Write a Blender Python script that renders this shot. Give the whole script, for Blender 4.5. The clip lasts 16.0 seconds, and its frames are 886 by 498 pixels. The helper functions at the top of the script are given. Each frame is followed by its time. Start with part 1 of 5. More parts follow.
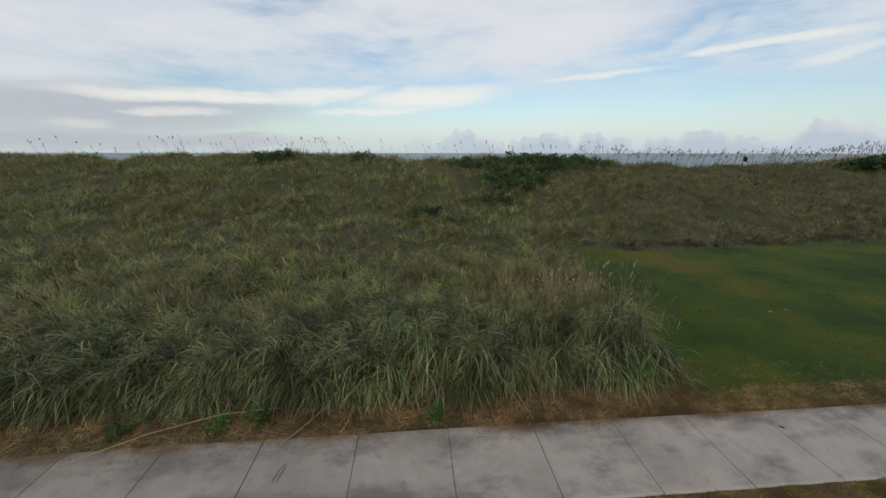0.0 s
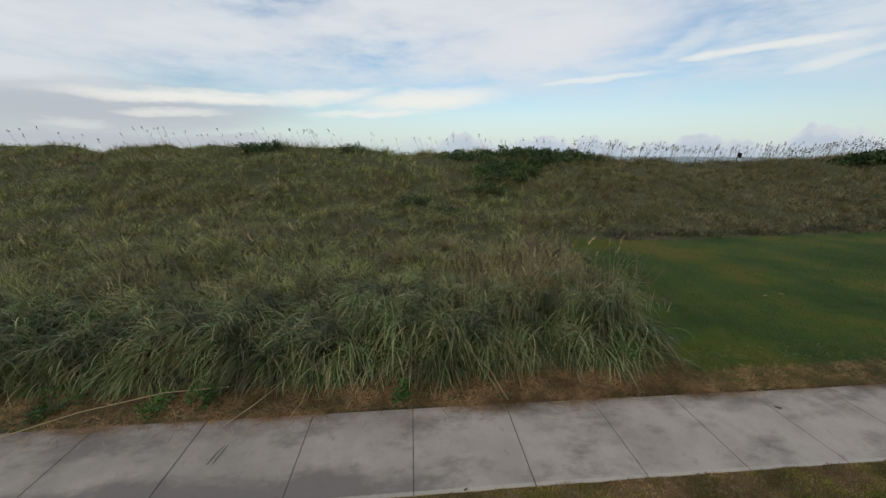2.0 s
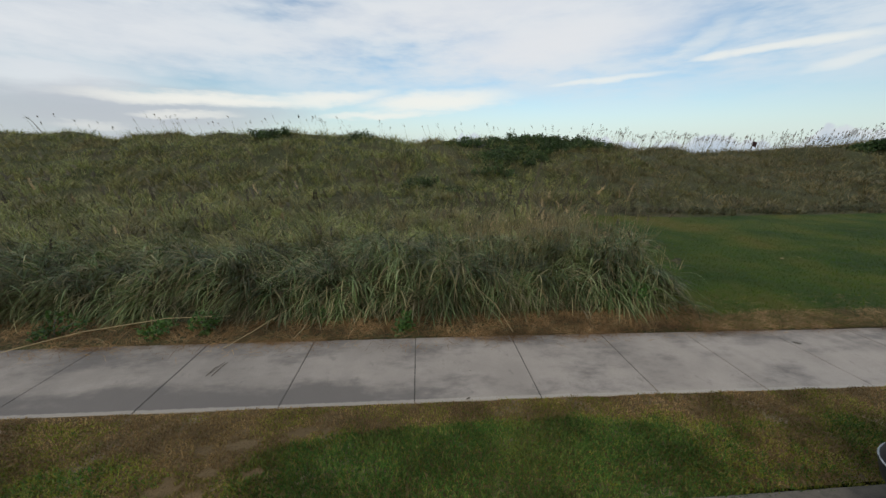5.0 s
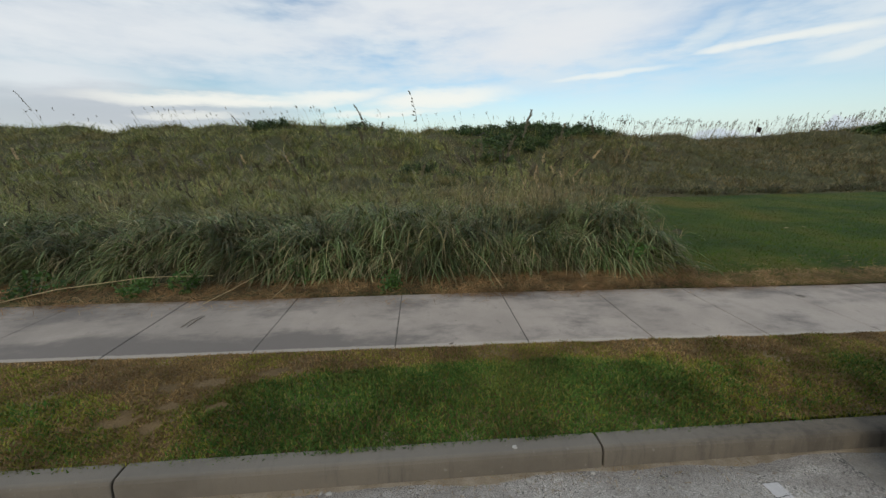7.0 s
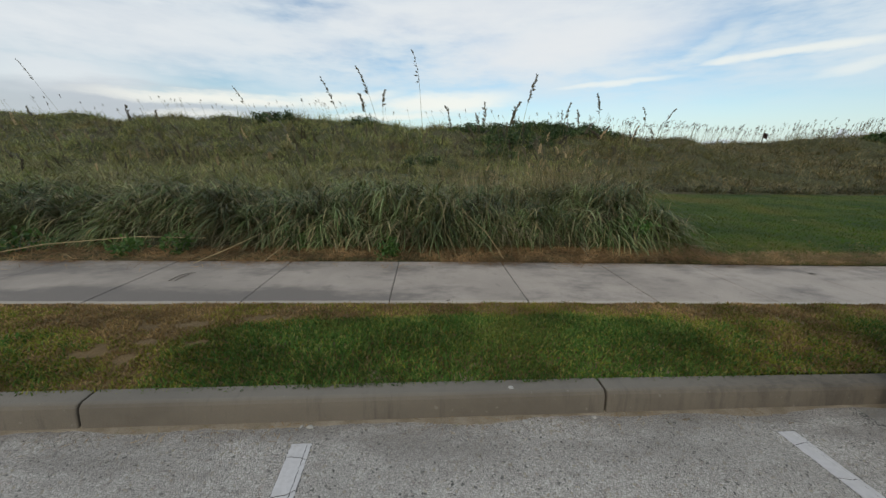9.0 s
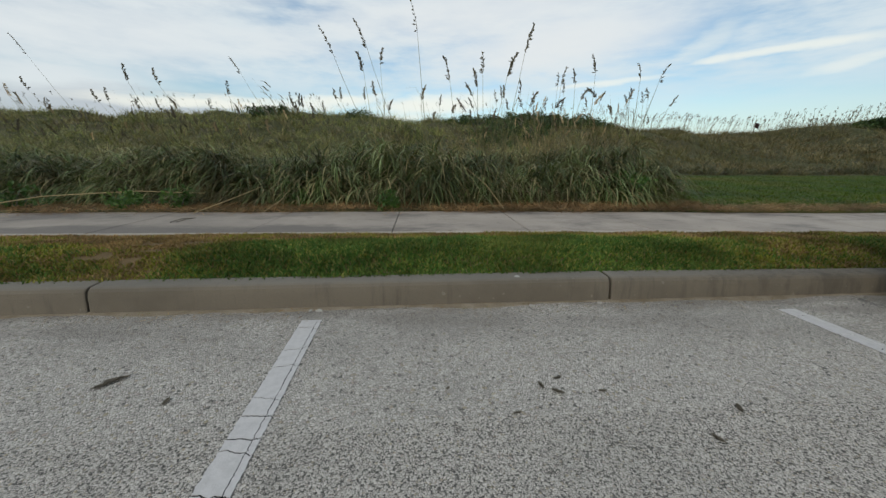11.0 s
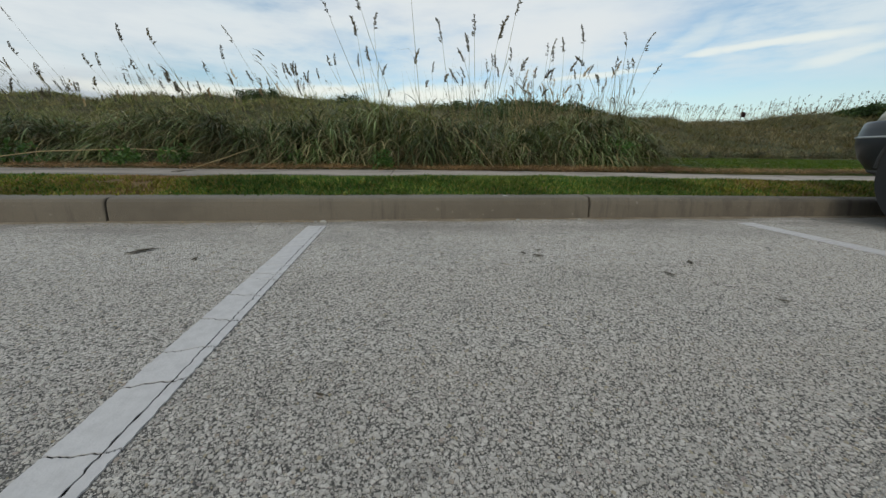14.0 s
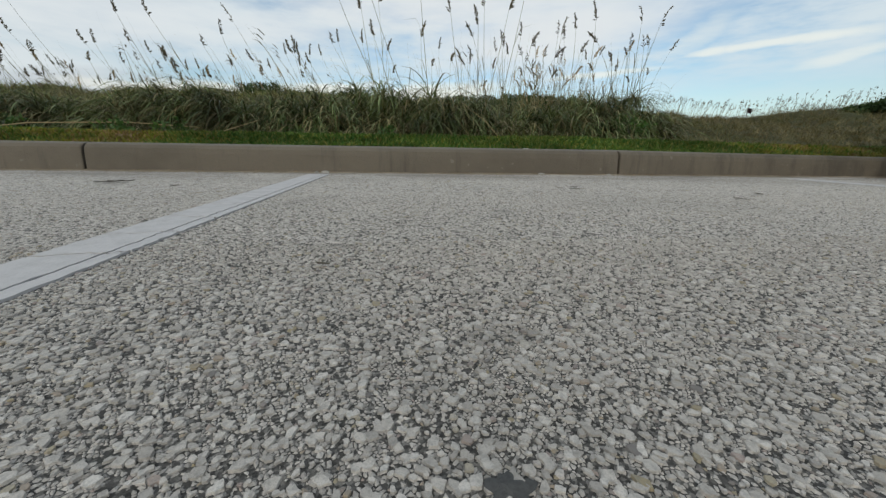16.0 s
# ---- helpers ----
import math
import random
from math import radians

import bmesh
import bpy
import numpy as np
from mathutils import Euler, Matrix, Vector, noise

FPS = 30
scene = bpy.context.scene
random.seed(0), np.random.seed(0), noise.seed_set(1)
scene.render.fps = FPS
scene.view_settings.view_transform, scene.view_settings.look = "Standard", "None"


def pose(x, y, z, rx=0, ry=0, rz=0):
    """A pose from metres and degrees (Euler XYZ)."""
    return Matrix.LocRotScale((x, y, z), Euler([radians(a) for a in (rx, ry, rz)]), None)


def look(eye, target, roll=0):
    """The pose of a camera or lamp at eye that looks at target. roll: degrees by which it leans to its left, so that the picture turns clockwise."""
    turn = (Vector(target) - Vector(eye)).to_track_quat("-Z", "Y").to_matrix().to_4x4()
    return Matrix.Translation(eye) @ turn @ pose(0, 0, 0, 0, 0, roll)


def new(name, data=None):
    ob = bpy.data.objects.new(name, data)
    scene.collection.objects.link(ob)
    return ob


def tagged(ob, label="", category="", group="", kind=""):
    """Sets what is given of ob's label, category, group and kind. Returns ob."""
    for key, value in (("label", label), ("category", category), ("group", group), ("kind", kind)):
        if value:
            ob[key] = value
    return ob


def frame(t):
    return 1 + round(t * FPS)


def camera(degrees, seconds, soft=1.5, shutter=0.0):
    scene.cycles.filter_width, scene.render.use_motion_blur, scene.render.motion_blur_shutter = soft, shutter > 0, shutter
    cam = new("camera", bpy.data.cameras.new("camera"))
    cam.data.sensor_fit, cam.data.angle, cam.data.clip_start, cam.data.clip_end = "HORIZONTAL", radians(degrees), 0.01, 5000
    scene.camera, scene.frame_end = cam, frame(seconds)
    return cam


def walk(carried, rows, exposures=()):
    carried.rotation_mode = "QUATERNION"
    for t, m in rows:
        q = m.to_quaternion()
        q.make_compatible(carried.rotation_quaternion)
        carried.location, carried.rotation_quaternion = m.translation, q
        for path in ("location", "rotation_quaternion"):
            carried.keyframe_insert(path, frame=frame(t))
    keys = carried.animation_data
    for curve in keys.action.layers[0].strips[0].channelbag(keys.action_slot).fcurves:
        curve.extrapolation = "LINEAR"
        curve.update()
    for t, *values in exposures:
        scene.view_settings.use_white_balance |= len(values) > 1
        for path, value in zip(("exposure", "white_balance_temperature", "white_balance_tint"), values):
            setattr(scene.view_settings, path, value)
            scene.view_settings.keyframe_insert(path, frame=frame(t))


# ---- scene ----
cam = camera(103.4, 16.0, soft=1.4)
PATH = [
    (0, (-0.223, 0.166, 4.307), (-0.02, 2.081, 3.767), 0.1),
    (0.5, (-0.156, 0.175, 4.167), (0.048, 2.093, 3.637), 0.2),
    (1, (-0.071, 0.151, 3.894), (0.081, 2.071, 3.354), -0.0),
    (1.5, (0.108, 0.304, 3.721), (0.352, 2.207, 3.157), 0.1),
    (2, (0.259, 0.432, 3.635), (0.479, 2.349, 3.107), 0.4),
    (2.5, (0.307, 0.414, 3.612), (0.537, 2.338, 3.118), 1.0),
    (3, (0.321, 0.36, 3.581), (0.544, 2.281, 3.071), 1.0),
    (3.5, (0.314, 0.318, 3.495), (0.518, 2.239, 2.977), 0.9),
    (4, (0.295, 0.286, 3.115), (0.473, 2.208, 2.592), 0.8),
    (6.5, (0.411, 0.249, 2.226), (0.587, 2.172, 1.707), -0.2),
    (7, (0.525, 0.254, 1.995), (0.681, 2.175, 1.461), -0.4),
    (7.5, (0.621, 0.316, 1.806), (0.797, 2.234, 1.269), 0.3),
    (8, (0.659, 0.31, 1.685), (0.888, 2.233, 1.183), 1.0),
    (8.5, (0.577, 0.255, 1.561), (0.754, 2.184, 1.06), 1.6),
    (9, (0.563, 0.257, 1.496), (0.709, 2.184, 0.982), 1.1),
    (11.5, (0.492, -0.053, 0.701), (0.662, 1.874, 0.195), 0.3),
    (12, (0.505, -0.179, 0.624), (0.673, 1.746, 0.109), 0.9),
    (12.5, (0.474, -0.216, 0.619), (0.608, 1.704, 0.077), 0.9),
    (13, (0.493, -0.21, 0.681), (0.672, 1.705, 0.134), 0.3),
    (13.5, (0.489, -0.224, 0.587), (0.695, 1.69, 0.047), 0.6),
    (14, (0.462, -0.238, 0.444), (0.674, 1.673, -0.105), 0.7),
    (14.5, (0.431, -0.173, 0.348), (0.619, 1.736, -0.217), 1.0),
    (15, (0.388, -0.113, 0.196), (0.585, 1.8, -0.353), 1.2),
    (15.5, (0.385, -0.103, 0.104), (0.576, 1.812, -0.439), 1.0),
    (16, (0.403, -0.089, 0.144), (0.608, 1.822, -0.41), 0.9),
]
walk(cam, [(t, look(eye, target, roll)) for t, eye, target, roll in PATH], [(0, -0.06, 6500, 7), (4, -0.04, 6500, 6.5), (6.5, 0.04, 6500, 5), (8.5, 0.05, 6500, 4.5), (12.5, 0.02, 6500, 1.5), (16, 0.0, 6500, 2.5)])

# ---- light ----
SUN_AZ, SUN_EL = 200.0, 24.0          # degrees: clockwise from +y, above the horizon
world = bpy.data.worlds.new("world")
scene.world = world
world.use_nodes = True


class Nodes:
    """A short hand for node trees: every call adds a node and returns its first output."""

    def __init__(self, tree):
        self.tree = tree
        tree.nodes.clear()

    def put(self, kind, values=()):
        n = self.tree.nodes.new(kind)
        for key, v in dict(values).items():
            if isinstance(v, bpy.types.NodeSocket):
                self.tree.links.new(v, n.inputs[key])
            else:
                n.inputs[key].default_value = v
        return n

    def math(self, op, a, b=0.0, c=0.0, clamp=False):
        n = self.put("ShaderNodeMath", {0: a, 1: b, 2: c})
        n.operation, n.use_clamp = op, clamp
        return n.outputs[0]

    def vec(self, op, a, b=(0, 0, 0)):
        n = self.put("ShaderNodeVectorMath", {0: a, 1: b})
        n.operation = op
        return n.outputs[0]

    def xyz(self, x, y, z=0.0):
        return self.put("ShaderNodeCombineXYZ", {0: x, 1: y, 2: z}).outputs[0]

    def split(self, v):
        return self.put("ShaderNodeSeparateXYZ", {0: v}).outputs

    def noise(self, v, scale, detail=3.0, rough=0.55, distortion=0.0):
        return self.put("ShaderNodeTexNoise", {"Vector": v, "Scale": scale, "Detail": detail, "Roughness": rough, "Distortion": distortion}).outputs[0]

    def voronoi(self, v, scale, feature="F1", out=0):
        n = self.put("ShaderNodeTexVoronoi", {"Vector": v, "Scale": scale})
        n.feature = feature
        return n.outputs[out]

    def step(self, v, a, b, lo=0.0, hi=1.0):
        n = self.put("ShaderNodeMapRange", {0: v, 1: a, 2: b, 3: lo, 4: hi})
        n.interpolation_type = "SMOOTHSTEP"
        return n.outputs[0]

    def mix(self, f, a, b, blend="MIX"):
        n = self.put("ShaderNodeMix", {0: f})
        n.data_type, n.blend_type = "RGBA", blend
        for k, v in ((6, a), (7, b)):
            if isinstance(v, bpy.types.NodeSocket):
                self.tree.links.new(v, n.inputs[k])
            else:
                n.inputs[k].default_value = (*v, 1)
        return n.outputs[2]

    def ramp(self, f, stops):
        n = self.put("ShaderNodeValToRGB", {0: f})
        e = n.color_ramp.elements
        while len(e) < len(stops):
            e.new(0.5)
        for el, (p, c) in zip(e, stops):
            el.position, el.color = p, (*c, 1)
        return n.outputs[0]


def sky():
    n = Nodes(world.node_tree)
    d = n.put("ShaderNodeTexCoord").outputs["Generated"]
    x, y, z = n.split(d)
    az = n.math("MULTIPLY", n.math("ARCTAN2", x, y), 57.2958)
    el = n.math("MULTIPLY", n.math("ARCSINE", z), 57.2958)
    tex = n.put("ShaderNodeTexSky")
    tex.sky_type, tex.sun_disc, tex.sun_elevation, tex.sun_rotation = "NISHITA", False, radians(SUN_EL), radians(SUN_AZ)
    tex.air_density, tex.dust_density, tex.ozone_density = 1.0, 1.2, 1.5
    blue = n.vec("MULTIPLY", tex.outputs[0], (SKY, SKY, SKY))
    # clouds: soft streaks at given directions (degrees), torn by noise that is stretched along the horizon
    flat = n.xyz(n.math("MULTIPLY", az, 0.03), n.math("MULTIPLY", el, 0.11))
    n1 = n.noise(flat, 2.2, 5.0, 0.6)
    n2 = n.noise(n.vec("ADD", flat, (7.3, 2.1, 0)), 5.0, 4.0, 0.6)
    waz = n.math("ADD", az, n.math("MULTIPLY", n.math("SUBTRACT", n1, 0.5), 16.0))
    wel = n.math("ADD", el, n.math("MULTIPLY", n.math("SUBTRACT", n2, 0.5), 3.2))

    def streak(a, e, ra, re, tilt, strength, torn=1.0):
        c, s = math.cos(radians(tilt)), math.sin(radians(tilt))
        da = n.math("SUBTRACT", n.math("ADD", n.math("MULTIPLY", waz, torn), n.math("MULTIPLY", az, 1 - torn)), a)
        de = n.math("SUBTRACT", n.math("ADD", n.math("MULTIPLY", wel, torn), n.math("MULTIPLY", el, 1 - torn)), e)
        u = n.math("DIVIDE", n.math("ADD", n.math("MULTIPLY", da, c), n.math("MULTIPLY", de, s)), ra)
        v = n.math("DIVIDE", n.math("SUBTRACT", n.math("MULTIPLY", de, c), n.math("MULTIPLY", da, s)), re)
        r = n.math("ADD", n.math("MULTIPLY", u, u), n.math("MULTIPLY", v, v))
        return n.math("MULTIPLY", n.step(r, 1.25, -0.15), strength)

    def lay(color, f, c):
        return n.mix(f, color, c)

    def any_of(fs):
        out = fs[0]
        for f in fs[1:]:
            out = n.math("MAXIMUM", out, f)
        return out

    # high thin veil over most of the sky, open towards the blue gaps
    veil = n.math("MULTIPLY", n.step(n.math("ADD", n1, n.math("MULTIPLY", n2, 0.35)), 0.43, 0.82), n.step(el, 4.0, 12.0))
    veil = n.math("MAXIMUM", veil, n.math("MULTIPLY", n.step(el, 18.0, 40.0), 0.75))
    col = lay(blue, n.math("MULTIPLY", veil, 0.85), (0.73, 0.775, 0.835))
    banks = any_of([streak(-36, 13, 22, 4.5, 6, 0.75), streak(20, 15.2, 20, 4.4, 5, 0.95, 0.6), streak(10, 19, 30, 4.5, 2, 0.85),
                    streak(-5, 18, 16, 3.0, 4, 0.7), streak(-40, 7.5, 10, 2.6, 0, 0.8), streak(-40, 20, 26, 7.5, 4, 0.85), streak(-18, 14.5, 12, 2.5, 3, 0.6)])
    col = lay(col, banks, (0.785, 0.785, 0.83))
    haze = n.math("MULTIPLY", n.step(el, 9.0, 0.0), 0.75)
    col = lay(col, haze, (0.68, 0.78, 0.82))
    low = any_of([streak(-36, 4.4, 22, 3.4, 2, 0.85), streak(-36, 1.2, 30, 1.4, 0, 0.85)])
    col = lay(col, low, (0.50, 0.51, 0.58))
    cream = any_of([streak(-26, 6.6, 15, 1.0, 2, 0.9, 0.7), streak(-12, 7.7, 10, 1.25, 7, 0.85, 0.75), streak(4, 7.7, 13, 1.6, 4, 0.9, 0.75), streak(-4, 5.7, 11, 0.7, 3, 0.75, 0.7),
                    streak(-30, 4.6, 7, 0.5, 2, 0.6, 0.6), streak(-39, 2.8, 4, 0.5, 0, 0.35, 0.6), streak(28, 10.0, 8, 0.5, 3, 0.65, 0.35), streak(46.5, 11.7, 9, 0.55, 1, 0.75, 0.3),
                    streak(40, 11.5, 3.0, 0.55, 4, 0.7, 0.3), streak(53, 9.9, 6, 0.7, 13, 0.5, 0.35), streak(38, 13.5, 3.5, 1.6, 30, 0.4, 0.6)])
    col = lay(col, cream, (0.93, 0.90, 0.85))
    # towering heads far out over the sea, their tops cut by a rough line
    top = n.math("ADD", n.math("MULTIPLY", n.noise(n.xyz(n.math("MULTIPLY", az, 0.16), 3.0), 1.0, 2.5, 0.65), 9.5),
                 n.math("MULTIPLY", n.noise(n.xyz(n.math("MULTIPLY", az, 0.9), n.math("MULTIPLY", el, 0.8)), 1.0, 3.0, 0.6), 1.6))
    edge = n.math("SUBTRACT", n.math("SUBTRACT", top, 3.5), el)
    heads = n.math("MULTIPLY", n.step(edge, -0.15, 0.35), n.step(az, -5.0, 14.0))
    lit = n.math("MULTIPLY", n.step(edge, 1.5, 0.2), n.step(n2, 0.35, 0.62, 0.3, 1.0))
    col = lay(col, n.math("MULTIPLY", heads, 0.9), n.mix(lit, (0.50, 0.565, 0.67), (0.67, 0.695, 0.75)))
    bg = n.put("ShaderNodeBackground", {0: col, 1: 1.0})
    out = n.put("ShaderNodeOutputWorld")
    n.tree.links.new(bg.outputs[0], out.inputs[0])


SKY = 0.13
sky()
sun = new("sun", bpy.data.lights.new("sun", "SUN"))
sun.data.energy, sun.data.angle, sun.data.color = 0.65, radians(24), (1.0, 0.88, 0.70)
a, e = radians(SUN_AZ), radians(SUN_EL + 6)
sun.matrix_world = look((0, 0, 60), (-math.sin(a) * math.cos(e), -math.cos(a) * math.cos(e), 60 - math.sin(e)))

# ---- materials ----


def material(name):
    m = bpy.data.materials.new(name)
    m.use_nodes = True
    return m, Nodes(m.node_tree)


def finish(n, color, rough=0.8, bump=None, depth=0.01, metal=0.0, spec=0.3, through_light=0.0, coat=0.0):
    vals = {"Base Color": color if isinstance(color, bpy.types.NodeSocket) else (*color, 1), "Roughness": rough, "Metallic": metal, "Specular IOR Level": spec, "Coat Weight": coat}
    p = n.put("ShaderNodeBsdfPrincipled", vals)
    if bump is not None:
        b = n.put("ShaderNodeBump", {"Height": bump, "Distance": depth, "Strength": 1.0})
        n.tree.links.new(b.outputs[0], p.inputs["Normal"])
    surf = p.outputs[0]
    if through_light:
        t = n.put("ShaderNodeBsdfTranslucent", {0: vals["Base Color"]})
        surf = n.put("ShaderNodeMixShader", {0: through_light, 1: surf, 2: t.outputs[0]}).outputs[0]
    out = n.put("ShaderNodeOutputMaterial")
    n.tree.links.new(surf, out.inputs[0])


def place(n):
    return n.put("ShaderNodeNewGeometry").outputs["Position"]


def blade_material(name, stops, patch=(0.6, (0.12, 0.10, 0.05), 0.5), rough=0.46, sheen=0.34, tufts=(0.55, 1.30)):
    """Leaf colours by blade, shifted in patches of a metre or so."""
    m, n = material(name)
    r = n.put("ShaderNodeNewGeometry").outputs["Random Per Island"]
    c = n.ramp(r, stops)
    p = place(n)
    f = n.step(n.noise(p, patch[0], 3.0), 0.45, 0.68, 0.0, patch[2])
    c = n.mix(f, c, patch[1])
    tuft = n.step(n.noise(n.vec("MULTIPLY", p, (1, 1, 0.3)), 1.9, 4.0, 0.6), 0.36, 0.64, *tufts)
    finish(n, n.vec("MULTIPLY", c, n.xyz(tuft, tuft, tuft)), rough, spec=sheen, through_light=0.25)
    return m


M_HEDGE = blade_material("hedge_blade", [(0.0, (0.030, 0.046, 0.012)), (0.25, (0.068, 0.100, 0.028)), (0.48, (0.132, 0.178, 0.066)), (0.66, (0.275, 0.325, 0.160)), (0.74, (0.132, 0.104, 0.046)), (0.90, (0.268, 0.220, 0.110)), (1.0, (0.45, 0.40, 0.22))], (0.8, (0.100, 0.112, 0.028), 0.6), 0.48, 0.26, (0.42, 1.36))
M_DEADBANK = blade_material("dead_bank_blade", [(0.0, (0.105, 0.092, 0.050)), (0.45, (0.200, 0.168, 0.098)), (0.8, (0.310, 0.262, 0.165)), (1.0, (0.45, 0.39, 0.26))], (1.1, (0.135, 0.125, 0.064), 0.6), 0.6, 0.15, (0.6, 1.3))
M_FRINGE = blade_material("fringe_blade", [(0.0, (0.075, 0.085, 0.022)), (0.6, (0.16, 0.165, 0.055)), (1.0, (0.30, 0.25, 0.115))], (1.0, (0.13, 0.105, 0.045), 0.5), 0.5, 0.25, (0.6, 1.25))
M_FIELD = blade_material("field_blade", [(0.0, (0.090, 0.112, 0.030)), (0.35, (0.195, 0.228, 0.064)), (0.65, (0.290, 0.310, 0.096)), (0.85, (0.325, 0.292, 0.110)), (1.0, (0.40, 0.32, 0.155))], (0.45, (0.205, 0.155, 0.072), 0.8), 0.46, 0.34, (0.42, 1.36))
M_RUSSET = blade_material("russet_blade", [(0.0, (0.088, 0.082, 0.032)), (0.5, (0.172, 0.148, 0.058)), (0.8, (0.250, 0.200, 0.090)), (1.0, (0.350, 0.262, 0.140))], (0.3, (0.140, 0.140, 0.045), 0.7))
M_TURF = blade_material("turf_blade", [(0.0, (0.042, 0.095, 0.018)), (0.5, (0.070, 0.142, 0.027)), (0.85, (0.138, 0.196, 0.044)), (1.0, (0.29, 0.25, 0.08))], (0.9, (0.155, 0.158, 0.038), 0.5), 0.6, 0.12, (0.7, 1.25))
M_LAWN = blade_material("lawn_blade", [(0.0, (0.040, 0.090, 0.004)), (0.5, (0.064, 0.124, 0.006)), (0.85, (0.098, 0.146, 0.008)), (1.0, (0.135, 0.115, 0.018))], (0.5, (0.105, 0.104, 0.009), 0.7), 0.6, 0.12)
M_DRY = blade_material("dry_blade", [(0.0, (0.178, 0.106, 0.042)), (0.5, (0.310, 0.196, 0.086)), (0.84, (0.43, 0.295, 0.140)), (0.90, (0.17, 0.160, 0.04)), (1.0, (0.13, 0.135, 0.035))], (0.8, (0.220, 0.148, 0.056), 0.5), 0.6, 0.12)
M_LIME = blade_material("yellowing_blade", [(0.0, (0.120, 0.150, 0.018)), (0.6, (0.205, 0.215, 0.028)), (1.0, (0.33, 0.27, 0.07))], (0.9, (0.20, 0.175, 0.035), 0.4), 0.6, 0.12)
M_STRAW = blade_material("straw_blade", [(0.0, (0.20, 0.155, 0.072)), (0.5, (0.33, 0.25, 0.13)), (1.0, (0.50, 0.38, 0.22))], (1.1, (0.22, 0.18, 0.085), 0.4))
M_THATCH = blade_material("thatch_blade", [(0.0, (0.20, 0.108, 0.046)), (0.5, (0.325, 0.188, 0.082)), (0.85, (0.44, 0.285, 0.140)), (1.0, (0.54, 0.40, 0.22))], (1.2, (0.20, 0.115, 0.045), 0.5), 0.6, 0.12)
M_STALK = blade_material("stalk", [(0.0, (0.15, 0.145, 0.065)), (0.6, (0.20, 0.18, 0.085)), (1.0, (0.30, 0.24, 0.13))], (1.0, (0.14, 0.15, 0.06), 0.5))
M_HEAD = blade_material("seed_head", [(0.0, (0.095, 0.082, 0.055)), (0.6, (0.145, 0.125, 0.078)), (1.0, (0.22, 0.18, 0.115))], (1.0, (0.09, 0.075, 0.048), 0.5))
M_TAN = blade_material("tan_head", [(0.0, (0.36, 0.26, 0.14)), (1.0, (0.58, 0.45, 0.27))], (1.0, (0.42, 0.31, 0.18), 0.5))
M_LEAF = blade_material("shrub_leaf", [(0.0, (0.024, 0.048, 0.014)), (0.5, (0.048, 0.088, 0.026)), (0.9, (0.080, 0.126, 0.038)), (1.0, (0.13, 0.12, 0.045))], (0.7, (0.030, 0.052, 0.017), 0.5), 0.45)
M_GREYLEAF = blade_material("grey_leaf", [(0.0, (0.085, 0.095, 0.05)), (0.6, (0.14, 0.15, 0.08)), (1.0, (0.19, 0.165, 0.095))], (0.7, (0.14, 0.115, 0.075), 0.6), 0.6)
M_WEED = blade_material("weed_leaf", [(0.0, (0.04, 0.09, 0.02)), (0.6, (0.07, 0.14, 0.03)), (1.0, (0.12, 0.18, 0.045))], (1.0, (0.06, 0.12, 0.03), 0.4), 0.45)


def soil_material():
    m, n = material("dune_soil")
    p = place(n)
    c = n.ramp(n.noise(p, 0.5, 5.0), [(0.3, (0.050, 0.056, 0.022)), (0.5, (0.085, 0.085, 0.034)), (0.7, (0.095, 0.076, 0.040))])
    c = n.mix(n.step(n.noise(p, 9.0, 3.0), 0.4, 0.7), c, (0.035, 0.036, 0.018))
    finish(n, c, 0.95, n.noise(p, 14.0, 4.0), 0.06)
    return m


def turf_material():
    m, n = material("turf_ground")
    p = place(n)
    c = n.ramp(n.noise(p, 0.35, 4.0), [(0.36, (0.020, 0.048, 0.003)), (0.47, (0.040, 0.070, 0.004)), (0.55, (0.072, 0.084, 0.005)), (0.64, (0.108, 0.090, 0.011))])
    c = n.mix(n.step(n.noise(p, 2.2, 4.0), 0.45, 0.7, 0.0, 0.40), c, (0.072, 0.076, 0.012))
    c = n.mix(n.step(n.noise(p, 40.0, 2.0), 0.45, 0.7, 0.0, 0.3), c, (0.028, 0.040, 0.010))
    finish(n, c, 0.95, n.noise(p, 60.0, 3.0), 0.02)
    return m


def verge_material():
    m, n = material("verge_soil")
    p = place(n)
    c = n.ramp(n.noise(p, 2.5, 5.0), [(0.3, (0.13, 0.085, 0.038)), (0.58, (0.185, 0.125, 0.062)), (0.74, (0.43, 0.345, 0.26))])
    c = n.mix(n.step(n.noise(p, 60.0, 2.0), 0.5, 0.75, 0.0, 0.7), c, (0.07, 0.05, 0.025))
    finish(n, c, 0.95, n.noise(p, 70.0, 3.0), 0.02)
    return m


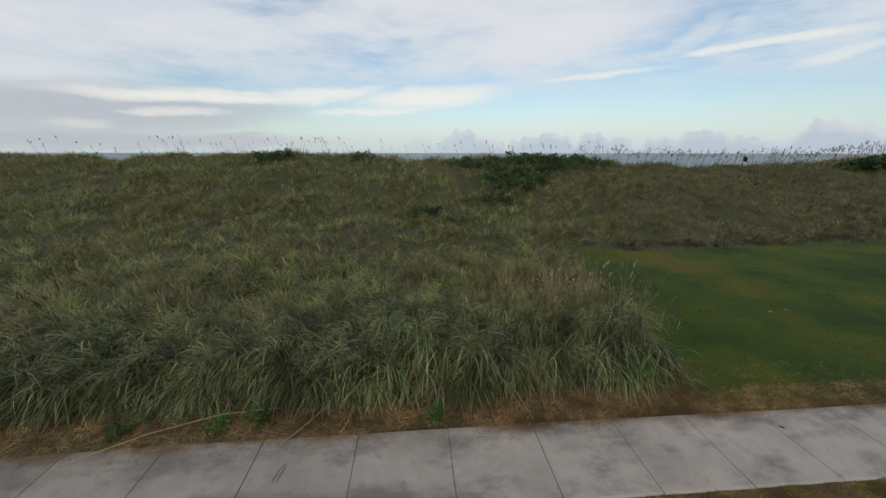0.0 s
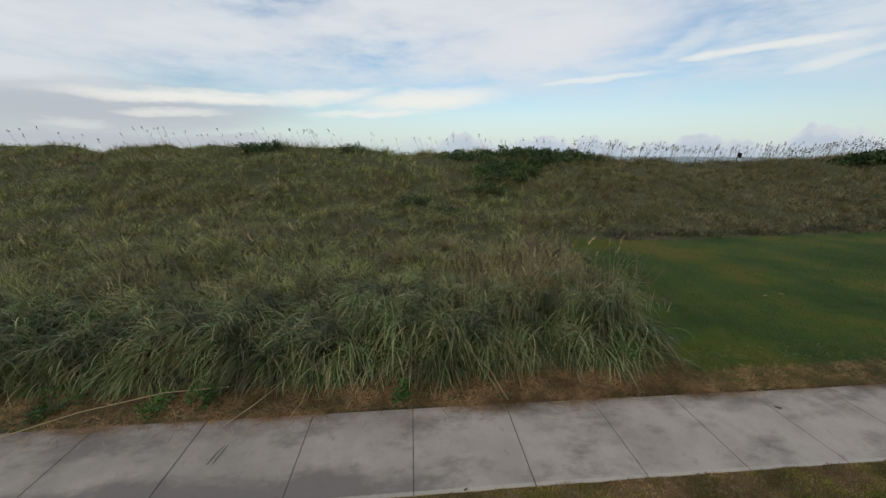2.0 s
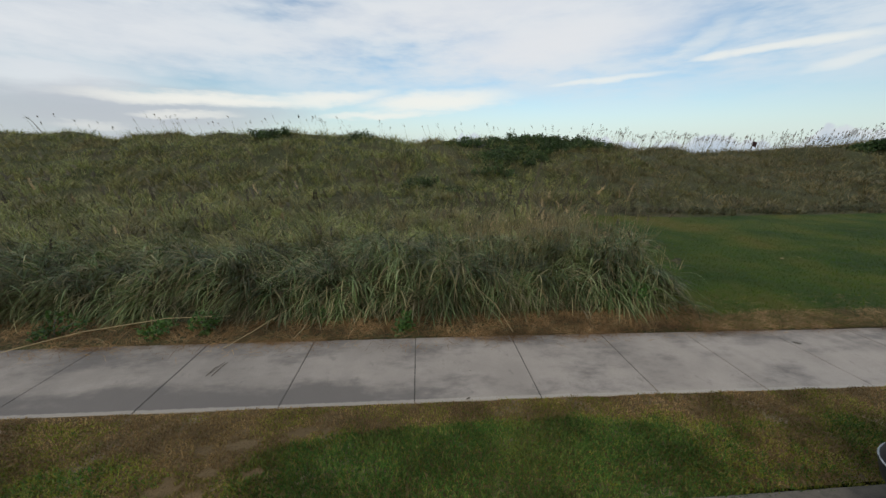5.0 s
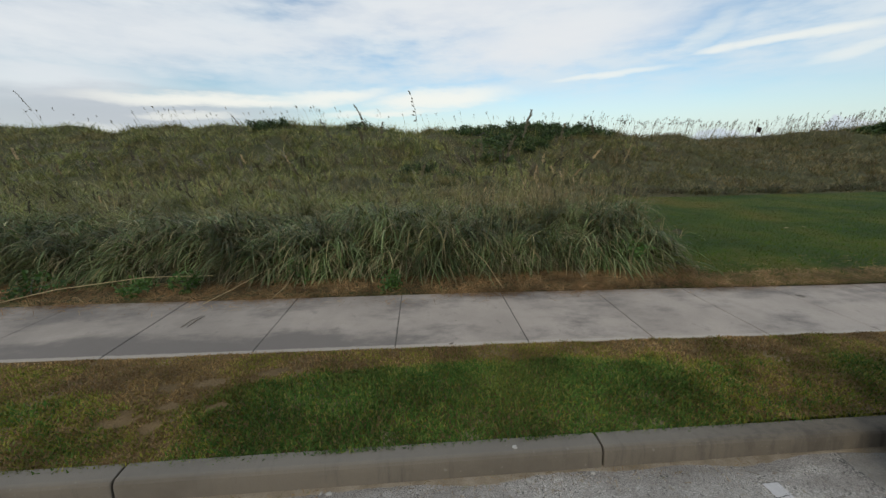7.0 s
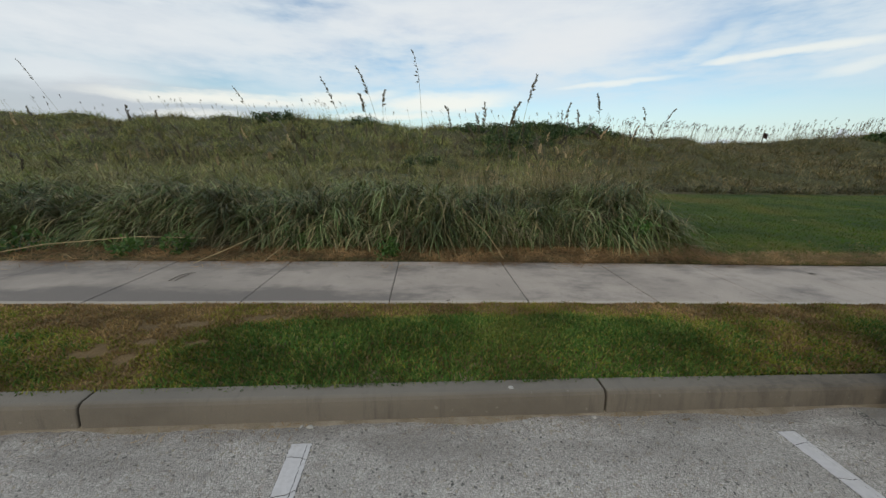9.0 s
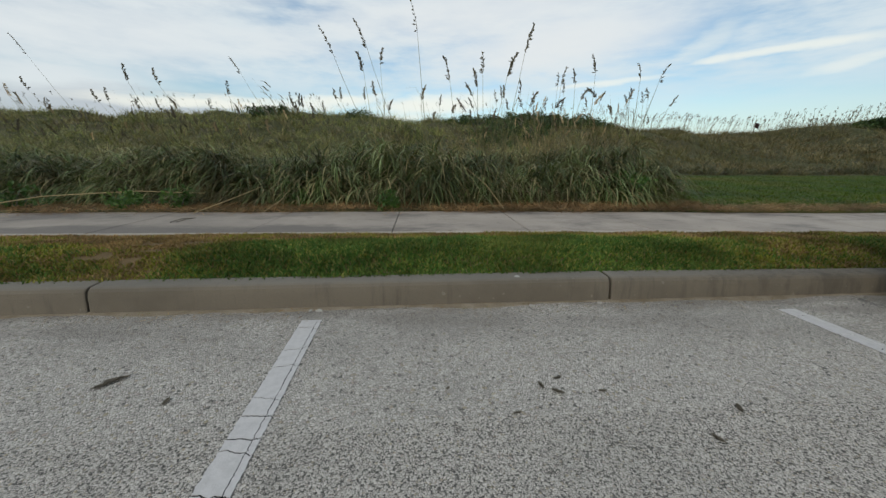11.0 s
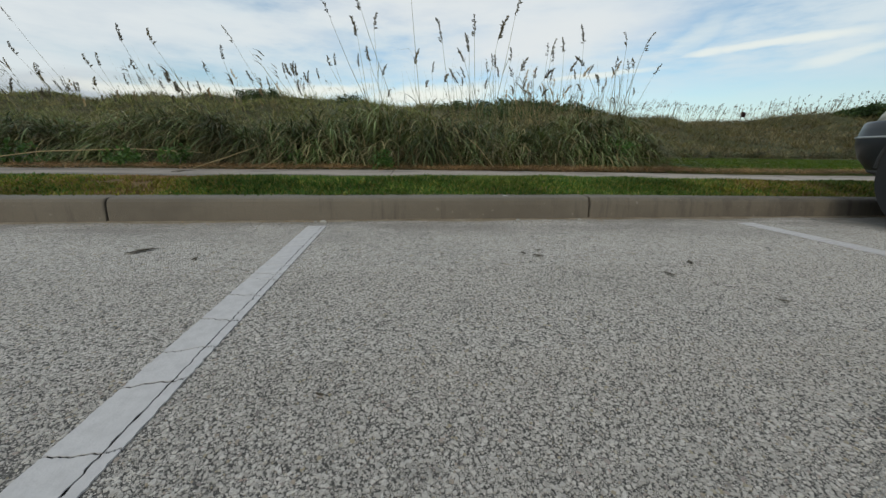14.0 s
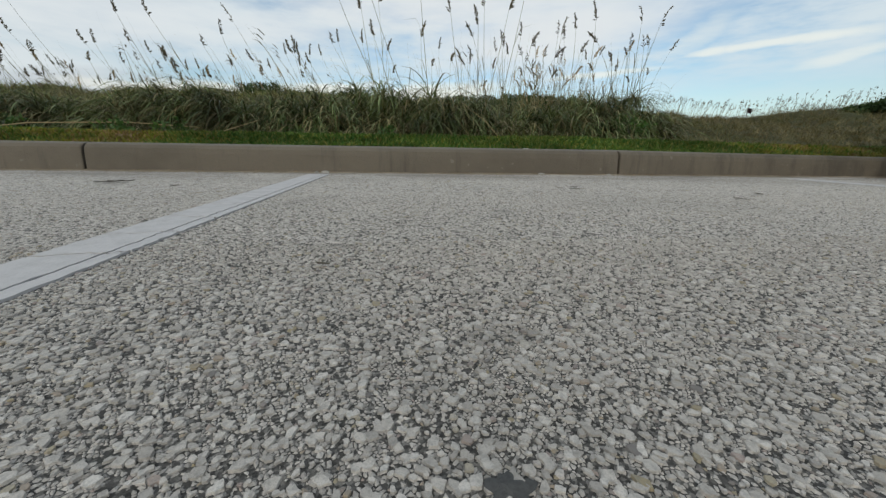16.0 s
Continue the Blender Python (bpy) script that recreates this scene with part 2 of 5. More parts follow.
def walk_material():
    """Cast concrete: broad cloudy tone, algae where rain stands along the low edge, a worn pale arris."""
    m, n = material("walk_concrete")
    p = place(n)
    x, y, z = n.split(p)
    c = n.mix(n.step(n.noise(p, 1.1, 5.0, 0.6), 0.36, 0.66), (0.440, 0.375, 0.325), (0.350, 0.298, 0.258))
    c = n.mix(n.math("MULTIPLY", n.step(n.noise(p, 0.8, 5.0, 0.65), 0.30, 0.62), n.step(x, 2.2, -2.5, 0.0, 0.6)), c, (0.235, 0.205, 0.180))
    wet = n.noise(n.vec("MULTIPLY", p, (0.9, 1.5, 1.0)), 1.3, 6.0, 0.68)
    low_edge = n.math("MULTIPLY", n.step(n.math("ADD", y, n.math("MULTIPLY", x, 0.0227)), 3.88, 3.45), n.step(x, 1.6, -1.0, 0.15, 1.35))
    far_side = n.math("MULTIPLY", n.step(y, 4.0, 4.4), 0.55)
    reach = n.math("MULTIPLY", n.math("MAXIMUM", low_edge, far_side), 0.22)
    algae = n.step(n.math("ADD", wet, reach), 0.48, 0.76)
    c = n.mix(n.math("MULTIPLY", algae, 0.82), c, (0.150, 0.132, 0.122))
    spots = n.step(n.noise(n.vec("MULTIPLY", p, (1.0, 0.6, 1.0)), 6.5, 4.0, 0.7), 0.60, 0.72)
    c = n.mix(n.math("MULTIPLY", spots, 0.4), c, (0.17, 0.150, 0.135))
    worn = n.math("MULTIPLY", n.step(n.math("ADD", n.math("ADD", y, n.math("MULTIPLY", x, 0.0227)), n.math("MULTIPLY", n.noise(p, 14.0, 3.0), 0.03)), 3.38, 3.36), 0.6)
    c = n.mix(worn, c, (0.50, 0.44, 0.375))
    c = n.mix(n.step(n.noise(p, 90.0, 3.0), 0.40, 0.75, 0.0, 0.22), c, (0.21, 0.185, 0.16))
    finish(n, c, 0.9, n.math("ADD", n.noise(p, 160.0, 2.0), n.math("MULTIPLY", n.noise(p, 12.0, 3.0), 2.0)), 0.0025)
    return m


def sand_material():
    m, n = material("washed_sand")
    p = place(n)
    c = n.ramp(n.noise(p, 7.0, 4.0), [(0.3, (0.20, 0.155, 0.105)), (0.55, (0.30, 0.245, 0.18)), (0.75, (0.38, 0.32, 0.25))])
    c = n.mix(n.step(n.noise(p, 260.0, 2.0), 0.5, 0.7, 0.0, 0.7), c, (0.13, 0.10, 0.07))
    finish(n, c, 0.95, n.noise(p, 300.0, 3.0), 0.004)
    return m


M_SAND = sand_material()
M_SOIL, M_TURFG, M_VERGE = soil_material(), turf_material(), verge_material()
M_WALK = walk_material()


def kerb_material():
    m, n = material("kerb_concrete")
    p = place(n)
    c = n.mix(n.step(n.noise(p, 1.1, 5.0, 0.62), 0.38, 0.66), (0.165, 0.140, 0.112), (0.122, 0.103, 0.083))
    runs = n.noise(n.vec("MULTIPLY", p, (5.0, 1.5, 0.6)), 1.6, 5.0, 0.7)
    drips = n.noise(n.vec("MULTIPLY", p, (7.0, 14.0, 0.5)), 1.3, 4.0, 0.65)
    spread_x = n.math("MULTIPLY", n.step(n.split(p)[0], 1.6, 2.6), n.step(n.split(p)[0], 6.5, 4.6))
    c = n.mix(n.math("MULTIPLY", n.math("MULTIPLY", n.step(drips, 0.46, 0.62), spread_x), 0.38), c, (0.06, 0.054, 0.047))
    c = n.mix(n.math("MULTIPLY", n.step(runs, 0.52, 0.70), 0.65), c, (0.085, 0.074, 0.062))
    c = n.mix(n.step(n.noise(p, 90.0, 3.0), 0.40, 0.75, 0.0, 0.3), c, (0.13, 0.118, 0.10))
    c = n.mix(n.step(n.noise(p, 23.0, 2.0), 0.68, 0.76, 0.0, 0.25), c, (0.34, 0.32, 0.29))
    # paler towards the top, with a ragged lower edge
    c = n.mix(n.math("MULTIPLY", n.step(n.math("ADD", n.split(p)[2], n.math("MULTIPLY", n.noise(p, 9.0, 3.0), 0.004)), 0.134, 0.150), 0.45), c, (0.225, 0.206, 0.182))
    finish(n, c, 0.92, n.math("ADD", n.noise(p, 160.0, 2.0), n.math("MULTIPLY", n.noise(p, 14.0, 3.0), 2.0)), 0.004)
    return m


M_KERB = kerb_material()


def asphalt_material():
    """Pale crushed stone in grey binder."""
    m, n = material("asphalt")
    p = place(n)
    flat = n.vec("MULTIPLY", p, (1, 1, 0))
    gap = n.voronoi(flat, 150.0, "DISTANCE_TO_EDGE")
    tone = n.split(n.voronoi(flat, 150.0, "F1", 1))[0]
    c = n.ramp(tone, [(0.0, (0.40, 0.370, 0.336)), (0.45, (0.475, 0.443, 0.405)), (0.9, (0.54, 0.503, 0.462)), (1.0, (0.45, 0.37, 0.28))])
    c = n.mix(n.step(gap, 0.09, 0.015, 0.0, 0.6), c, (0.22, 0.205, 0.187))
    c = n.mix(n.step(n.noise(p, 0.9, 5.0, 0.6), 0.45, 0.72, 0.0, 0.3), c, (0.29, 0.28, 0.26))
    c = n.mix(n.step(n.noise(n.vec("ADD", p, (3, 8, 0)), 3.4, 4.0, 0.65), 0.62, 0.74, 0.0, 0.5), c, (0.18, 0.17, 0.165))
    silt = n.math("MULTIPLY", n.step(n.split(p)[1], 1.25, 1.9), n.step(n.noise(n.vec("MULTIPLY", p, (0.6, 1.6, 1)), 2.0, 5.0, 0.65), 0.32, 0.62))
    c = n.mix(n.math("MULTIPLY", silt, 0.66), c, (0.185, 0.163, 0.146))
    finish(n, c, 0.85, n.step(gap, 0.0, 0.25), 0.004)
    return m


def stone_material():
    m, n = material("crushed_stone")
    p = place(n)
    r = n.put("ShaderNodeNewGeometry").outputs["Random Per Island"]
    o = n.put("ShaderNodeObjectInfo").outputs["Random"]
    r = n.math("FRACT", n.math("ADD", r, o))
    c = n.ramp(r, [(0.0, (0.40, 0.366, 0.334)), (0.3, (0.505, 0.464, 0.426)), (0.65, (0.59, 0.543, 0.500)), (0.91, (0.68, 0.634, 0.592)), (0.945, (0.36, 0.30, 0.19)), (0.975, (0.42, 0.34, 0.31)), (1.0, (0.16, 0.15, 0.145))])
    c = n.mix(n.step(n.noise(p, 1300.0, 3.0, 0.7), 0.44, 0.68, 0.0, 0.36), c, (0.22, 0.21, 0.20))
    c = n.mix(n.step(n.noise(p, 330.0, 4.0, 0.65), 0.42, 0.70, 0.0, 0.55), c, (0.24, 0.23, 0.215))
    c = n.mix(n.step(n.noise(p, 0.9, 5.0, 0.6), 0.45, 0.72, 0.0, 0.3), c, (0.27, 0.26, 0.24))
    c = n.mix(n.step(n.noise(n.vec("ADD", p, (3, 8, 0)), 3.4, 4.0, 0.65), 0.60, 0.74, 0.0, 0.5), c, (0.17, 0.162, 0.15))
    silt = n.math("MULTIPLY", n.step(n.split(p)[1], 1.25, 1.9), n.step(n.noise(n.vec("MULTIPLY", p, (0.6, 1.6, 1)), 2.0, 5.0, 0.65), 0.32, 0.62))
    c = n.mix(n.math("MULTIPLY", silt, 0.66), c, (0.185, 0.163, 0.146))
    finish(n, c, 0.85, n.noise(p, 1100.0, 3.0), 0.0006)
    return m


def binder_material():
    """Dark bitumen full of pale grit."""
    m, n = material("binder")
    p = place(n)
    grit = n.split(n.voronoi(p, 620.0, "F1", 1))[0]
    c = n.ramp(grit, [(0.0, (0.040, 0.038, 0.036)), (0.5, (0.095, 0.089, 0.083)), (0.8, (0.22, 0.206, 0.19)), (1.0, (0.40, 0.375, 0.35))])
    finish(n, n.mix(n.step(n.noise(p, 300.0, 2.0), 0.45, 0.65, 0.0, 0.5), c, (0.08, 0.075, 0.07)), 0.9, n.noise(p, 900.0, 2.0), 0.001)
    return m


M_ASPHALT, M_STONE, M_BINDER = asphalt_material(), stone_material(), binder_material()


def plain(name, color, rough=0.6, metal=0.0, grain=30.0, amount=0.25, spec=0.4, coat=0.0, depth=0.001):
    m, n = material(name)
    p = place(n)
    dark = tuple(v * 0.6 for v in color)
    c = n.mix(n.step(n.noise(p, grain, 4.0), 0.35, 0.75, 0.0, amount), color, dark)
    finish(n, c, rough, n.noise(p, grain * 4, 2.0), depth, metal, spec, coat=coat)
    return m



M_JOINT = plain("joint_grit", (0.10, 0.092, 0.08), 0.95, grain=90.0, amount=0.5)
M_TAR = plain("old_tar", (0.105, 0.103, 0.102), 0.8, grain=500.0, amount=0.7, depth=0.001)
M_SEAM = plain("fine_seam", (0.165, 0.155, 0.145), 0.9, grain=60.0, amount=0.5)
M_CRACK = plain("crack_dark", (0.075, 0.071, 0.067), 0.9, grain=60.0, amount=0.4)
M_PAINT = plain("stripe_paint", (0.550, 0.524, 0.524), 0.75, grain=35.0, amount=0.30)
M_CAR = plain("car_paint", (0.024, 0.028, 0.035), 0.42, grain=2.0, amount=0.1, coat=0.25, depth=0.0)
M_TINT = plain("tinted_glass", (0.012, 0.014, 0.017), 0.06, grain=2.0, amount=0.1, spec=0.5, depth=0.0)
# lens base colour holds the blue-grey of reflected sky
M_LENS = plain("lamp_lens", (0.16, 0.20, 0.26), 0.15, grain=8.0, amount=0.3, coat=0.8, depth=0.0)
M_TRIM = plain("pale_trim", (0.45, 0.46, 0.46), 0.35, grain=5.0, amount=0.1)
M_SCUFF = plain("scuffed_plastic", (0.085, 0.083, 0.085), 0.7)
M_BLACK = plain("black_plastic", (0.02, 0.02, 0.021), 0.6)
M_TYRE = plain("tyre_rubber", (0.018, 0.018, 0.018), 0.85)
M_RIM = plain("rim_metal", (0.5, 0.5, 0.5), 0.35, 1.0)
M_CREAM = plain("cream_tube", (0.62, 0.58, 0.50), 0.45)
M_RED = plain("dark_red_cloth", (0.040, 0.014, 0.016), 0.8)
M_WOOD = plain("weathered_wood", (0.17, 0.155, 0.135), 0.85, grain=14.0, amount=0.5)
M_POST = plain("grey_post", (0.12, 0.115, 0.11), 0.8)
M_STICK = plain("dead_reed", (0.33, 0.25, 0.135), 0.8, grain=20.0, amount=0.4)
M_LITTER = plain("brown_leaf", (0.15, 0.125, 0.095), 0.8, grain=40.0, amount=0.5)
M_CHIP = plain("white_chip", (0.40, 0.38, 0.35), 0.8)


def sea_material():
    m, n = material("sea_water")
    p = place(n)
    finish(n, (0.10, 0.135, 0.160), 0.35, n.noise(n.vec("MULTIPLY", p, (0.03, 0.12, 0)), 1.0, 4.0), 0.8, spec=0.2)
    return m


M_SEA = sea_material()

# ---- mesh helpers ----


def mesh_tris(name, verts, tris, mat):
    """A mesh from arrays of points and triangles."""
    me = bpy.data.meshes.new(name)
    v, f = np.asarray(verts, np.float32), np.asarray(tris, np.int32)
    me.vertices.add(len(v))
    me.vertices.foreach_set("co", v.ravel())
    me.loops.add(f.size)
    me.loops.foreach_set("vertex_index", f.ravel())
    me.polygons.add(len(f))
    me.polygons.foreach_set("loop_start", np.arange(0, f.size, 3, dtype=np.int32))
    me.update(calc_edges=True)
    me.materials.append(mat)
    return me


def flat(me):
    me.polygons.foreach_set("use_smooth", np.zeros(len(me.polygons), bool))
    return me


def bm_mesh(name, bm, mat, smooth=False):
    me = bpy.data.meshes.new(name)
    bm.to_mesh(me)
    bm.free()
    me.materials.append(mat)
    if smooth:
        for p in me.polygons:
            p.use_smooth = True
    return me


def part(name, bm, mat, parent=None, label="", smooth=False):
    me = bm_mesh(name, bm, mat, smooth) if isinstance(bm, bmesh.types.BMesh) else bm
    ob = new(name, me)
    if parent is not None:
        ob.parent = parent
    if label:
        ob["label"] = label
    return ob


def box(bm, lo, hi, bevel=0.0, segments=2):
    c = [(p + q) / 2 for p, q in zip(lo, hi)]
    s = [q - p for p, q in zip(lo, hi)]
    made = bmesh.ops.create_cube(bm, size=1.0, matrix=Matrix.Translation(c) @ Matrix.Diagonal((*s, 1)))
    if bevel:
        edges = list({e for v in made["verts"] for e in v.link_edges})
        bmesh.ops.bevel(bm, geom=edges, offset=bevel, segments=segments, affect="EDGES", profile=0.6)
    return bm


def tube(bm, points, radii, sides=6):
    """A tube along points."""
    rings = []
    pts = [Vector(p) for p in points]
    for i, p in enumerate(pts):
        d = (pts[min(i + 1, len(pts) - 1)] - pts[max(i - 1, 0)]).normalized()
        u = d.orthogonal().normalized()
        w = d.cross(u)
        rings.append([bm.verts.new(p + radii[i] * (u * math.cos(t) + w * math.sin(t))) for t in (2 * math.pi * k / sides for k in range(sides))])
    for r, s in zip(rings, rings[1:]):
        for k in range(sides):
            bm.faces.new((r[k], r[(k + 1) % sides], s[(k + 1) % sides], s[k]))
    bm.faces.new(rings[0][::-1])
    bm.faces.new(rings[-1])
    return bm


rng = np.random.default_rng(7)


def hash2(ix, iy, seed):
    h = (ix.astype(np.int64) * 374761393 + iy.astype(np.int64) * 668265263 + seed * 974634777) & 0x7FFFFFFF
    h = ((h ^ (h >> 13)) * 1274126177) & 0x7FFFFFFF
    return ((h ^ (h >> 16)) & 0xFFFF) / 65535.0


def lattice(x, y, scale, seed=0):
    """Smooth noise of 0 to 1 over the plan."""
    x, y = np.asarray(x, float) * scale, np.asarray(y, float) * scale
    ix, iy = np.floor(x), np.floor(y)
    fx, fy = x - ix, y - iy
    fx, fy = fx * fx * (3 - 2 * fx), fy * fy * (3 - 2 * fy)
    a, b = hash2(ix, iy, seed), hash2(ix + 1, iy, seed)
    c, d = hash2(ix, iy + 1, seed), hash2(ix + 1, iy + 1, seed)
    return (a * (1 - fx) + b * fx) * (1 - fy) + (c * (1 - fx) + d * fx) * fy


def smooth(v, a, b):
    t = np.clip((np.asarray(v, float) - a) / (b - a), 0, 1)
    return t * t * (3 - 2 * t)


# ---- the lie of the land ----
KERB_Y, WALK_NEAR, WALK_FAR = 2.0, 3.28, 4.50


def settle(x):
    """How far kerb, verge and path have sunk towards the lawn side."""
    return 0.027 * np.clip((np.asarray(x, float) - 1.7) / 3.0, 0, 1.5)


def lawn_edge(y):
    """x at which the tall growth ends and the mown lawn begins."""
    return np.interp(y, [4.4, 5.1, 6.0, 8.0, 12.0, 15.0], [4.35, 4.45, 4.6, 5.0, 6.1, 7.3]) + 0.35 * (lattice(np.zeros_like(np.asarray(y, float)), y, 0.9, 5) - 0.5)


def crest(x):
    """Height of the dune's ridge, without its growth."""
    return np.interp(x, [-80, -28, -21, -13, -9, -3, 1, 4, 9, 13, 18, 28, 36, 41, 60, 90], [3.7, 3.9, 3.72, 4.05, 3.95, 3.85, 3.64, 3.65, 3.75, 3.6, 3.2, 2.88, 3.45, 4.2, 4.3, 3.6])


def bank_front(x):
    """y of the foot of the grass bank along the path."""
    x = np.asarray(x, float)
    return np.interp(x, [-12, -5, -3, -1.4, 4.8], [5.75, 5.6, 5.5, 5.32, 5.32]) + 0.22 * (lattice(x, 0 * x, 1.3, 51) - 0.5)


def bank_top(x, y):
    """Height of the bank's growth: a rounded shoulder along the path that ends steeply at the lawn."""
    x, y = np.asarray(x, float), np.asarray(y, float)
    d = np.minimum(y - bank_front(x), (lawn_edge(y) + 0.16 - x) * 1.9)
    shoulder = np.sqrt(np.clip(1 - (1 - np.clip(d / 0.75, 0, 1)) ** 2, 0, 1))
    lumps = 0.66 + 0.40 * lattice(x, y, 1.25, 52) + 0.30 * lattice(x, y, 2.9, 53)
    humps = np.interp(x, [-2.4, -1.4, -0.5, 0.2, 0.9, 1.6, 2.3, 3.3, 4.2, 5.0], [1.0, 0.92, 1.06, 1.14, 1.02, 0.90, 1.02, 1.06, 1.30, 1.30])
    return 0.74 * shoulder * lumps * humps * (1 - smooth(y, 7.4, 10.5))


def land(x, y):
    x, y = np.asarray(x, float), np.asarray(y, float)
    y = y + 4.6 * smooth(x - 0.55 * y, 13.0, 19.0) * smooth(y, 12.0, 16.0)                # the ridge swings nearer at its far end
    side = smooth(x - np.interp(y, [4.4, 15.0, 22.0], [5.0, 8.0, 12.0]), -1.0, 2.5)     # 0: under the tall growth, 1: lawn side
    left = np.interp(y, [4.5, 5.6, 10, 16, 19, 21, 25, 29.5], [0.05, 0.045, 0.07, 0.17, 0.29, 0.43, 0.73, 1.0])
    right = np.interp(y, [4.5, 13.6, 15.0, 20, 25, 29.5], [0.05, 0.05, 0.085, 0.39, 0.75, 1.0])
    rise = (left * (1 - side) + right * side) * crest(x)
    back = np.interp(y, [29.5, 31, 36, 48, 70, 110, 200], [1, 0.97, 0.7, 0.3, 0.0, -0.55, -1.2])
    z = np.where(y > 29.5, crest(x) * back, rise)
    bumps = (lattice(x, y, 0.45, 1) - 0.5) * 0.5 + (lattice(x, y, 1.1, 2) - 0.5) * 0.34
    wild = np.where(side > 0.5, smooth(y, 14.0, 17.0), smooth(y, 5.5, 9.0)) * (1 - smooth(y, 60, 90))
    z = z + bumps * wild + 0.5 * bank_top(x, y)
    z = np.where(y < WALK_FAR + 0.14, 0.07, np.maximum(z, 0.14 * (y < 60) - 9 * (y >= 60)) - settle(x) * (1 - smooth(y, 5.0, 12.0)))
    z = np.where(y < WALK_NEAR + 0.05, 0.06, z)
    return np.where(y < KERB_Y + 0.16, -0.06, z)


def spread(dense_lo, dense_hi, step, far, n):
    """Even steps in the middle, ever longer ones outwards."""
    mid = np.arange(dense_lo, dense_hi + 1e-6, step)
    out = np.geomspace(step, far, n).cumsum()
    out = out * (far / out[-1])
    return mid, out


def build_ground():
    mid, out = spread(-34, 44, 0.4, 2600, 26)
    xs = np.concatenate([mid[0] - out[::-1], mid, mid[-1] + out])
    ys = np.concatenate([-np.geomspace(2.0, 900, 22)[::-1], [1.0, 2.0, 2.1, 2.2, 3.2, 3.3, 3.36, 4.4, 4.6, 4.72], np.arange(4.9, 34, 0.32), np.arange(34.5, 60, 1.5), np.geomspace(61, 260, 16)])
    gx, gy = np.meshgrid(xs, ys)
    gz = land(gx, gy)
    v = np.stack([gx.ravel(), gy.ravel(), gz.ravel()], 1)
    w, h = len(xs), len(ys)
    i = (np.arange(h - 1)[:, None] * w + np.arange(w - 1)[None, :]).ravel()
    f = np.concatenate([np.stack([i, i + 1, i + 1 + w], 1), np.stack([i, i + 1 + w, i + w], 1)])
    me = mesh_tris("ground", v, f, M_SOIL)
    me.polygons.foreach_set("use_smooth", np.ones(len(f), bool))
    tagged(new("ground", me), "sandy dune rising behind the path, overgrown with grass", "ground", kind="structure")


build_ground()


def sheet(name, x0, x1, step, y_lo, y_hi, rows, z, mat, label, category):
    """A thin ground cover between two edges given as functions of x, or of y."""
    xs = np.arange(x0, x1 + 1e-6, step)
    t = np.linspace(0, 1, rows)
    gx = np.repeat(xs[None, :], rows, 0)
    gy = y_lo(xs)[None, :] * (1 - t[:, None]) + y_hi(xs)[None, :] * t[:, None]
    gz = z(gx, gy)
    w = len(xs)
    i = (np.arange(rows - 1)[:, None] * w + np.arange(w - 1)[None, :]).ravel()
    f = np.concatenate([np.stack([i, i + 1, i + 1 + w], 1), np.stack([i, i + 1 + w, i + w], 1)])
    me = mesh_tris(name, np.stack([gx.ravel(), gy.ravel(), gz.ravel()], 1), f, mat)
    me.polygons.foreach_set("use_smooth", np.ones(len(f), bool))
    return tagged(new(name, me), label, category, kind="structure")


def verge_z(x, y):
    return 0.138 - settle(x) + 0.071 * smooth(y, 2.13, 2.5) * (1 - 0.76 * smooth(y, 2.6, 3.35)) + 0.02 * (lattice(x, y, 3.0, 3) - 0.5)


sheet("verge", -45, 45, 0.12, lambda x: 0 * x + KERB_Y + 0.15, lambda x: WALK_NEAR + 0.2 - 0.0227 * np.clip(x, -45, 0), 16, verge_z, M_VERGE, "dry sandy soil of the verge between kerb and path", "verge")


def lawn_sheet():
    ys = np.concatenate([np.arange(4.63, 14.6, 0.22)])
    t = np.concatenate([[0], np.geomspace(0.02, 1, 40)])
    x0 = lawn_edge(ys)[:, None] - 0.25
    gx = x0 + (48 - x0) * t[None, :]
    far = 13.5 + 0.5 * (lattice(gx, gx * 0, 0.5, 8) - 0.5) + 0.05 * (gx - 10)
    gy = (4.66 - 0.0227 * gx) + (far - (4.66 - 0.0227 * gx)) * ((ys - 4.63) / (ys[-1] - 4.63))[:, None]
    gz = np.maximum(land(gx, gy) + 0.02, 0.165 - settle(gx) * (1 - smooth(gy, 5.0, 12.0)))
    rows, w = gx.shape
    i = (np.arange(rows - 1)[:, None] * w + np.arange(w - 1)[None, :]).ravel()
    f = np.concatenate([np.stack([i, i + 1, i + 1 + w], 1), np.stack([i, i + 1 + w, i + w], 1)])
    me = mesh_tris("lawn", np.stack([gx.ravel(), gy.ravel(), gz.ravel()], 1), f, M_TURFG)
    tagged(new("lawn", me), "flat mown green lawn at the foot of the dune", "lawn", kind="structure")


lawn_sheet()

bm = bmesh.new()
bmesh.ops.create_grid(bm, x_segments=8, y_segments=8, size=1.0, matrix=Matrix.Translation((0, 500, -1.2)) @ Matrix.Diagonal((4200, 420, 1, 1)))
tagged(part("sea", bm, M_SEA), "grey-blue sea out to the horizon beyond the dune", "sea", kind="structure")

bm = bmesh.new()
bmesh.ops.create_grid(bm, x_segments=40, y_segments=30, size=1.0, matrix=Matrix.Translation((0, -29.0, 0)) @ Matrix.Diagonal((60, 31.0, 1, 1)))
tagged(part("parking_lot", bm, M_ASPHALT), "pale grey asphalt of a car park, crushed stone showing", "asphalt", kind="structure")

# ---- grass ----


